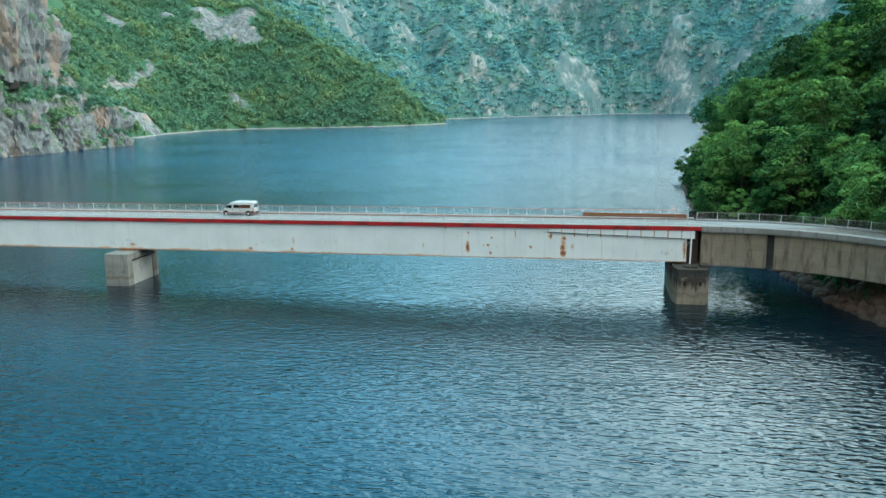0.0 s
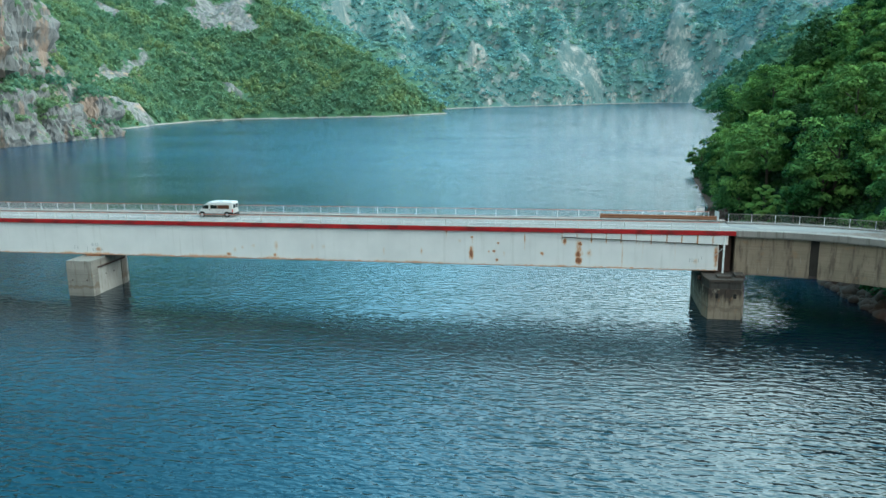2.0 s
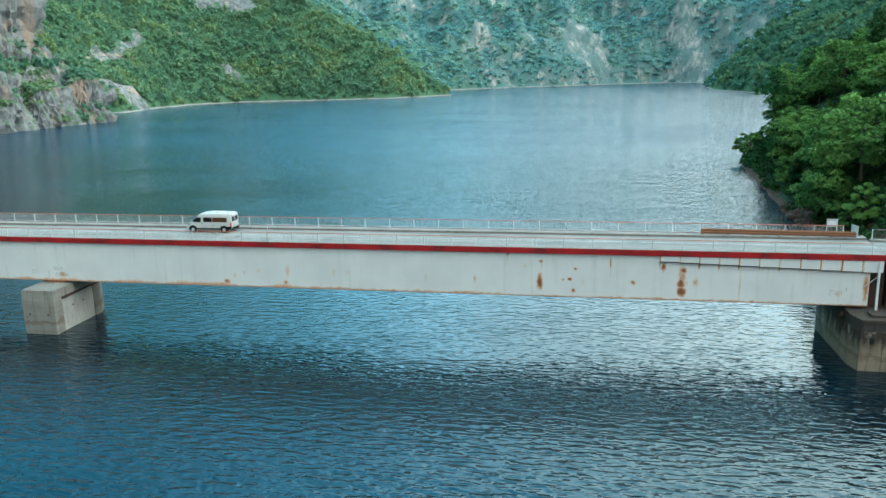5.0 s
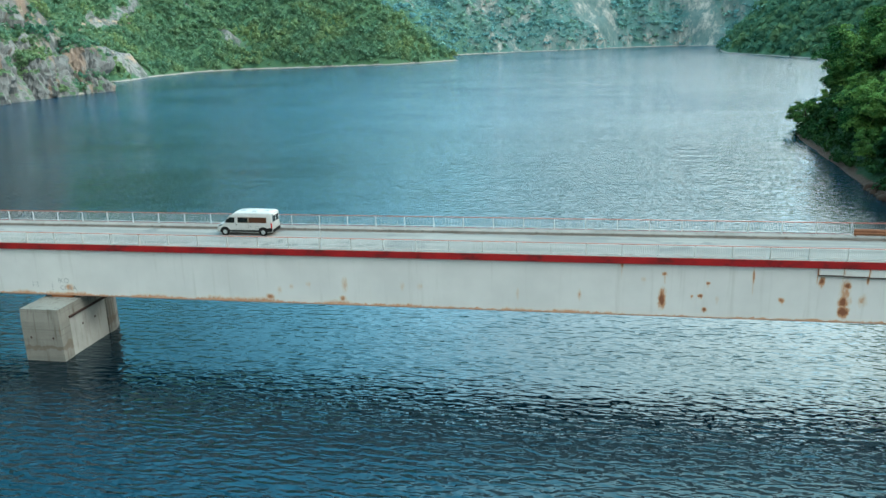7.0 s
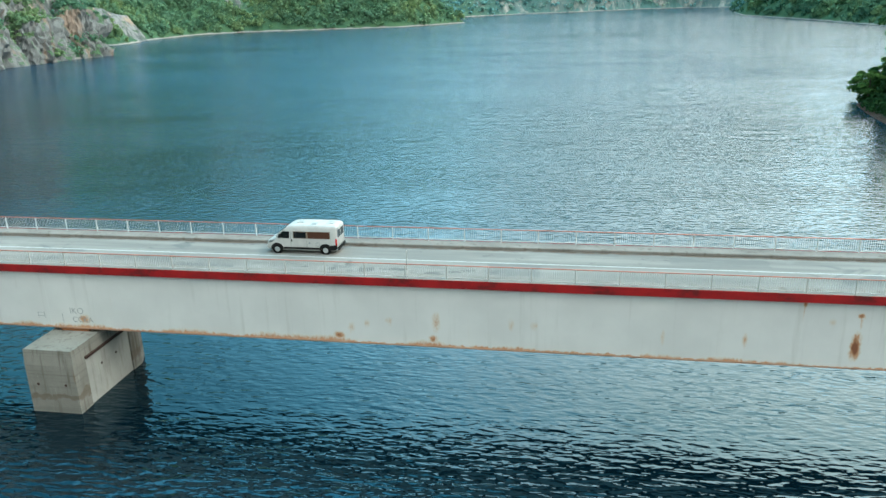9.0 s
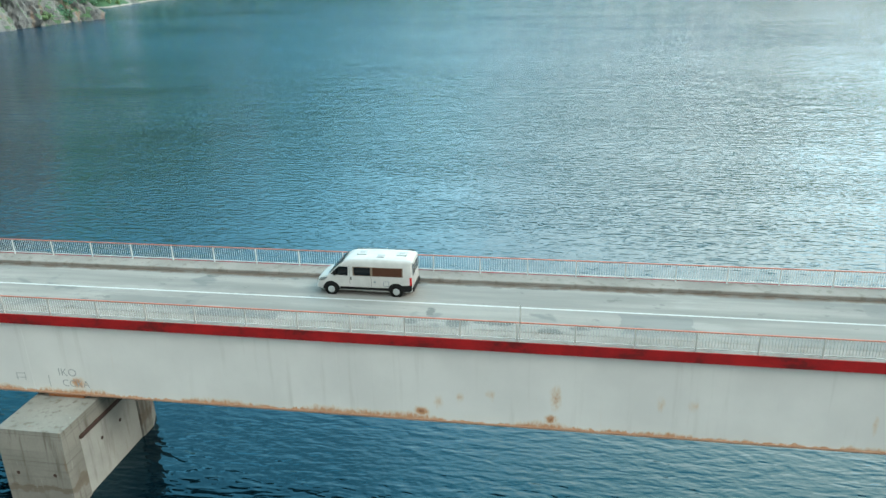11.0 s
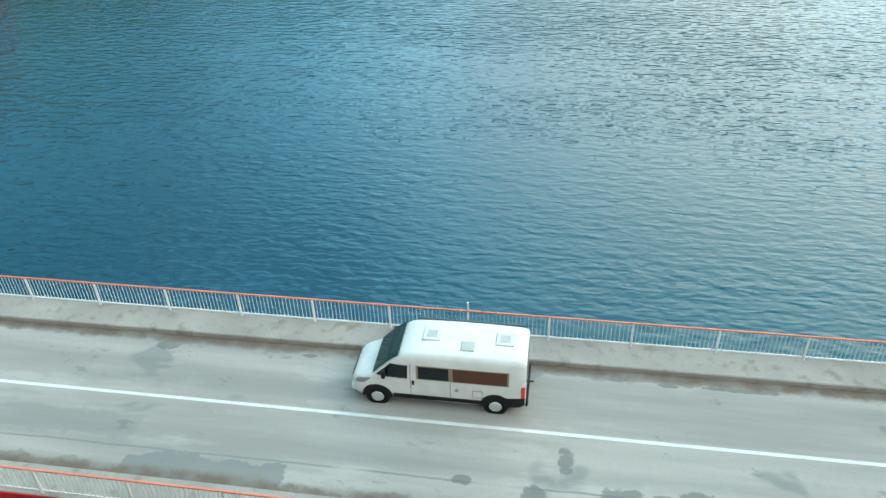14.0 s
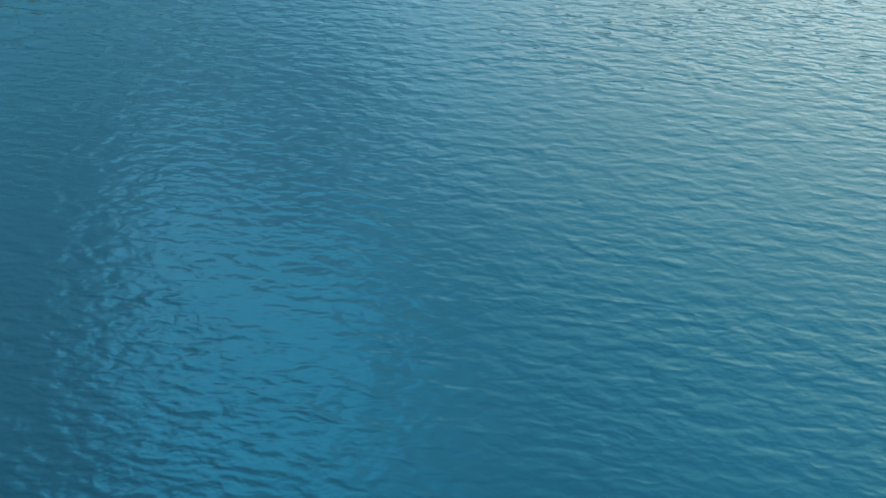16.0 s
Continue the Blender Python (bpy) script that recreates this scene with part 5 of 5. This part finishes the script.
    part("rear_ladder", block((5.98, -0.85, 1.5), (6.02, -0.80, 2.2), 0.01), M_SILVER, van, "grey rear ladder")
    # roof hatches and the flat panel on the far side
    for x, y, w, d, m in ((2.75, 0.05, 0.62, 0.62, M_HATCH), (5.2, 0.05, 0.62, 0.62, M_HATCH), (4.0, -0.42, 0.46, 0.46, M_HATCHDARK)):
        h = part("roof_hatch", block((x - w / 2, y - d / 2, 2.34), (x + w / 2, y + d / 2, 2.41), 0.035), m, van, "pale roof hatch")
        part("hatch_blind", block((x - w * 0.28, y - d * 0.3, 2.395), (x + w * 0.28, y + d * 0.3, 2.418), 0.012), M_HATCHDARK, h)
    part("awning", block((2.15, 0.86, 2.27), (5.8, 0.96, 2.36), 0.03), M_AWNING, van, "grey awning box along the roof edge")
    van.matrix_basis = pose(-53.6, 6.3, ROAD_Z + 0.012)
    return van


build_van()

# ---- trees ----
rng = np.random.default_rng(7)


def leaf_quads(centres, normals, size, broad=0.62):
    """Bent diamond leaves: n centres (n, 3), normals (n, 3), size (n,). Returns verts and faces."""
    n = len(centres)
    normals = normals / np.linalg.norm(normals, axis=1, keepdims=True)
    ref = rng.normal(size=(n, 3))
    u = np.cross(normals, ref)
    u /= np.linalg.norm(u, axis=1, keepdims=True) + 1e-9
    v = np.cross(normals, u)
    s = size[:, None]
    w = broad + 0.3 * rng.random((n, 1))
    a = centres - u * s
    b = centres - v * s * w + normals * s * 0.22
    c = centres + u * s - normals * s * 0.25
    d = centres + v * s * w + normals * s * 0.22
    verts = np.stack([a, b, c, d], 1).reshape(-1, 3)
    faces = np.arange(4 * n).reshape(n, 4)
    return verts, faces


def crown_points(n, width, height, blobs, lift=0.0):
    """Points and outward directions on a lumpy crown that stands on z = lift."""
    c, r = [], []
    for k in range(blobs):
        f = (k + 0.5) / blobs
        ang = k * 2.4 + rng.random()
        rad = width * (0.33 if blobs < 8 else 0.40) * math.sqrt(1 - abs(2 * f - 0.9) ** 2 * 0.55) * (0.55 + 0.6 * rng.random())
        c.append((rad * math.cos(ang), rad * math.sin(ang), lift + height * (0.18 + 0.64 * f)))
        r.append(width * (0.19 + 0.12 * rng.random()) * (1.12 - 0.45 * f) * (1.0 if blobs < 8 else 0.66))
    c, r = np.array(c), np.array(r)
    pick = rng.choice(blobs, n, p=r ** 2 / (r ** 2).sum())
    d = rng.normal(size=(n, 3))
    if blobs > 8:
        d[:, 2] = np.abs(d[:, 2] + 0.35) - 0.35
    d /= np.linalg.norm(d, axis=1, keepdims=True)
    p = c[pick] + d * (r[pick] * (0.72 + 0.36 * rng.random(n)))[:, None] * np.array([1, 1, 0.85 if blobs < 8 else 0.6])
    return p, d


def crown_mesh(n, width, height, blobs, size):
    p, d = crown_points(n, width, height, blobs, height * 0.12)
    nrm = d * 0.6 + rng.normal(size=(n, 3)) * 0.38 + np.array([0, 0, 0.6])
    v, f = leaf_quads(p, nrm, size * (0.6 + 0.8 * rng.random(n)), 0.3)
    return sheet("crown", v, f, M_LEAF)


def trunk_mesh(height):
    bm = bmesh.new()
    tube((0, 0, -1.2), (0.1, 0, height * 0.35), 0.22, 0.15, 8, bm)
    tube((0.1, 0, height * 0.34), (0.25, 0.1, height * 0.75), 0.14, 0.06, 6, bm)
    for k in range(5):
        a = 1.3 * k
        z = height * (0.25 + 0.09 * k)
        tube((0.08, 0, z), (0.08 + 1.5 * math.cos(a), 1.5 * math.sin(a), z + 1.3), 0.08, 0.03, 5, bm)
    me = bpy.data.meshes.new("trunk")
    bm.to_mesh(me)
    bm.free()
    me.materials.append(M_BARK)
    return me


KINDS = [(9.0, 8.5, 30), (7.6, 10.0, 28), (10.0, 9.0, 34), (6.2, 6.5, 18), (8.2, 8.0, 26), (5.6, 9.0, 22)]
crowns = [crown_mesh(6500, w, h, b, 0.21) for w, h, b in KINDS]
trunks = [trunk_mesh(h) for _, h, _ in KINDS]


def scatter(x0, x1, y0, y1, gap):
    """Jittered grid of places."""
    xs, ys = np.meshgrid(np.arange(x0, x1, gap), np.arange(y0, y1, gap))
    xs = xs + rng.uniform(-0.45, 0.45, xs.shape) * gap
    ys = ys + rng.uniform(-0.45, 0.45, ys.shape) * gap
    return xs.ravel(), ys.ravel()


# wooded bank beside the bridge: the nearest trees one by one
tx, ty = scatter(34, 150, -40, 270, 7.6)
td = shore_distance(tx, ty)
road_gap = (np.hypot(tx - CX, ty - CY) < R_NEAR + 9.8) & (ty < 14)
keep = (td > np.where(ty > 60, 0.6, 1.6)) & (td < 75) & ~road_gap
tx, ty, td = tx[keep], ty[keep], td[keep]
order = np.argsort(td * 1.0 + np.abs(ty - 90) * 0.12)
tx, ty, td = tx[order], ty[order], td[order]
tz = ground_height(tx, ty)
for i in range(min(300, len(tx))):
    k = int(rng.integers(len(KINDS)))
    if td[i] < 6:
        k = 3 if rng.random() < 0.6 else k
    t = thing("tree", "leafy green broadleaf tree on the steep lake bank", "tree", group="trees on the bank")
    s = 0.62 + 1.35 * rng.random() ** 1.5
    s = s * 0.75 if td[i] < 5 else s
    lean = 6 if td[i] < 8 else 0
    t.matrix_basis = pose(tx[i], ty[i], tz[i] - 0.3, 0, -lean * rng.random(), 360 * rng.random()) @ Matrix.Scale(s, 4)
    o = new("trunk", trunks[k])
    o.parent = t
    o = new("crown", crowns[k])
    o.parent = t


def forest(name, px, py, pz, width, per, size, material, label, tall=1.0, upward=0.4):
    """Many crowns in one mesh of leaf clumps."""
    n = len(px)
    base_p, base_d = [], []
    for _ in range(8):
        p, d = crown_points(per, 1.0, 1.0, 5)
        base_p.append(p), base_d.append(d)
    base_p, base_d = np.array(base_p), np.array(base_d)
    pick = rng.integers(8, size=n)
    ang = rng.random(n) * 2 * np.pi
    c, s = np.cos(ang), np.sin(ang)
    p, d = base_p[pick], base_d[pick]
    w = width * (0.45 + 1.15 * rng.random(n) ** 1.4)
    hh = w * (0.75 + 0.45 * rng.random(n)) * tall

    def turn(q):
        return np.stack([q[..., 0] * c[:, None] - q[..., 1] * s[:, None], q[..., 0] * s[:, None] + q[..., 1] * c[:, None], q[..., 2]], -1)
    p, d = turn(p), turn(d)
    p = p * np.stack([w, w, hh], -1)[:, None, :] + np.stack([px, py, pz - 0.12 * hh], -1)[:, None, :]
    p, d = p.reshape(-1, 3), d.reshape(-1, 3)
    nrm = d * 0.8 + rng.normal(size=d.shape) * 0.12 + np.array([0, 0, upward])
    sz = np.repeat(w, per) * size * (0.65 + 0.7 * rng.random(len(p)))
    v, f = leaf_quads(p, nrm, sz)
    me_f = sheet(name, v, f, material)
    tagged(new(name, me_f), label, "trees", kind="stuff")


if len(tx) > 300:
    forest("bank_wood", tx[300:], ty[300:], tz[300:], 8.0, 420, 0.085, M_LEAF, "dense green wood on the upper bank")


# low bushes at the foot of the trees beside the road
bx, by = scatter(34, 100, -30, 200, 2.1)
bd = shore_distance(bx, by)
off_road = (np.hypot(bx - CX, by - CY) > R_NEAR + 8.6) & (bd > 0.8) & (bd < np.where(by > 40, 14, 60))
bx, by = bx[off_road], by[off_road]
forest("bank_bushes", bx, by, ground_height(bx, by), 2.8, 80, 0.1, M_LEAF, "dark green bushes beside the road")


ledge = np.array([tuple(p) for p in LEDGES])
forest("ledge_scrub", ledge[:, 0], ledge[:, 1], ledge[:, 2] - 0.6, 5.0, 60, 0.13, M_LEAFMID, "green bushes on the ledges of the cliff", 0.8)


def place_forest(name, box_, gap, width, per, size, material, label, top, thin=0.3, seed=2, dmax=1e9, rock_ok=False, limit=1.75, tall=1.0, bare_ok=0.32, upward=0.4):
    x, y = scatter(*box_, gap)
    d = shore_distance(x, y)
    z = ground_height(x, y)
    e = 3.0
    gxx = (ground_height(x + e, y) - ground_height(x - e, y)) / (2 * e)
    gyy = (ground_height(x, y + e) - ground_height(x, y - e)) / (2 * e)
    steep = np.hypot(gxx, gyy)
    bare = fbm(x, y, 60, seed, 4)
    ok = (d > 1.8) & (d < dmax) & (z > 1.3) & (z < top) & (steep < limit - 0.5 * bare) & (bare > thin) & (rock_ok | (rockiness(x, y) < bare_ok + 0.25 * rng.random(x.shape)))
    forest(name, x[ok], y[ok], z[ok], width, per, size, material, label, tall, upward)
    return int(ok.sum())


print("trees", len(tx),
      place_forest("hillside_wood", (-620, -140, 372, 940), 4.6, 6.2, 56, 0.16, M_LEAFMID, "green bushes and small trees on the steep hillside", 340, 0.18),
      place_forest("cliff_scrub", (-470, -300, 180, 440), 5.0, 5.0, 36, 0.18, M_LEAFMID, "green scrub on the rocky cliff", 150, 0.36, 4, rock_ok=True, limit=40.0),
      place_forest("shore_wood", (140, 460, 380, 1000), 6.5, 8.0, 26, 0.22, M_LEAFPOINT, "dark green wood on the point across the lake", 220, 0.2),
      place_forest("far_wood", (-640, 560, 900, 1560), 5.3, 7.0, 14, 0.23, M_LEAFFAR, "green woods on the distant mountains, haze tinted into the leaves", 330, 0.18, 6, limit=4.0, tall=0.45, bare_ok=0.42, upward=0.8))
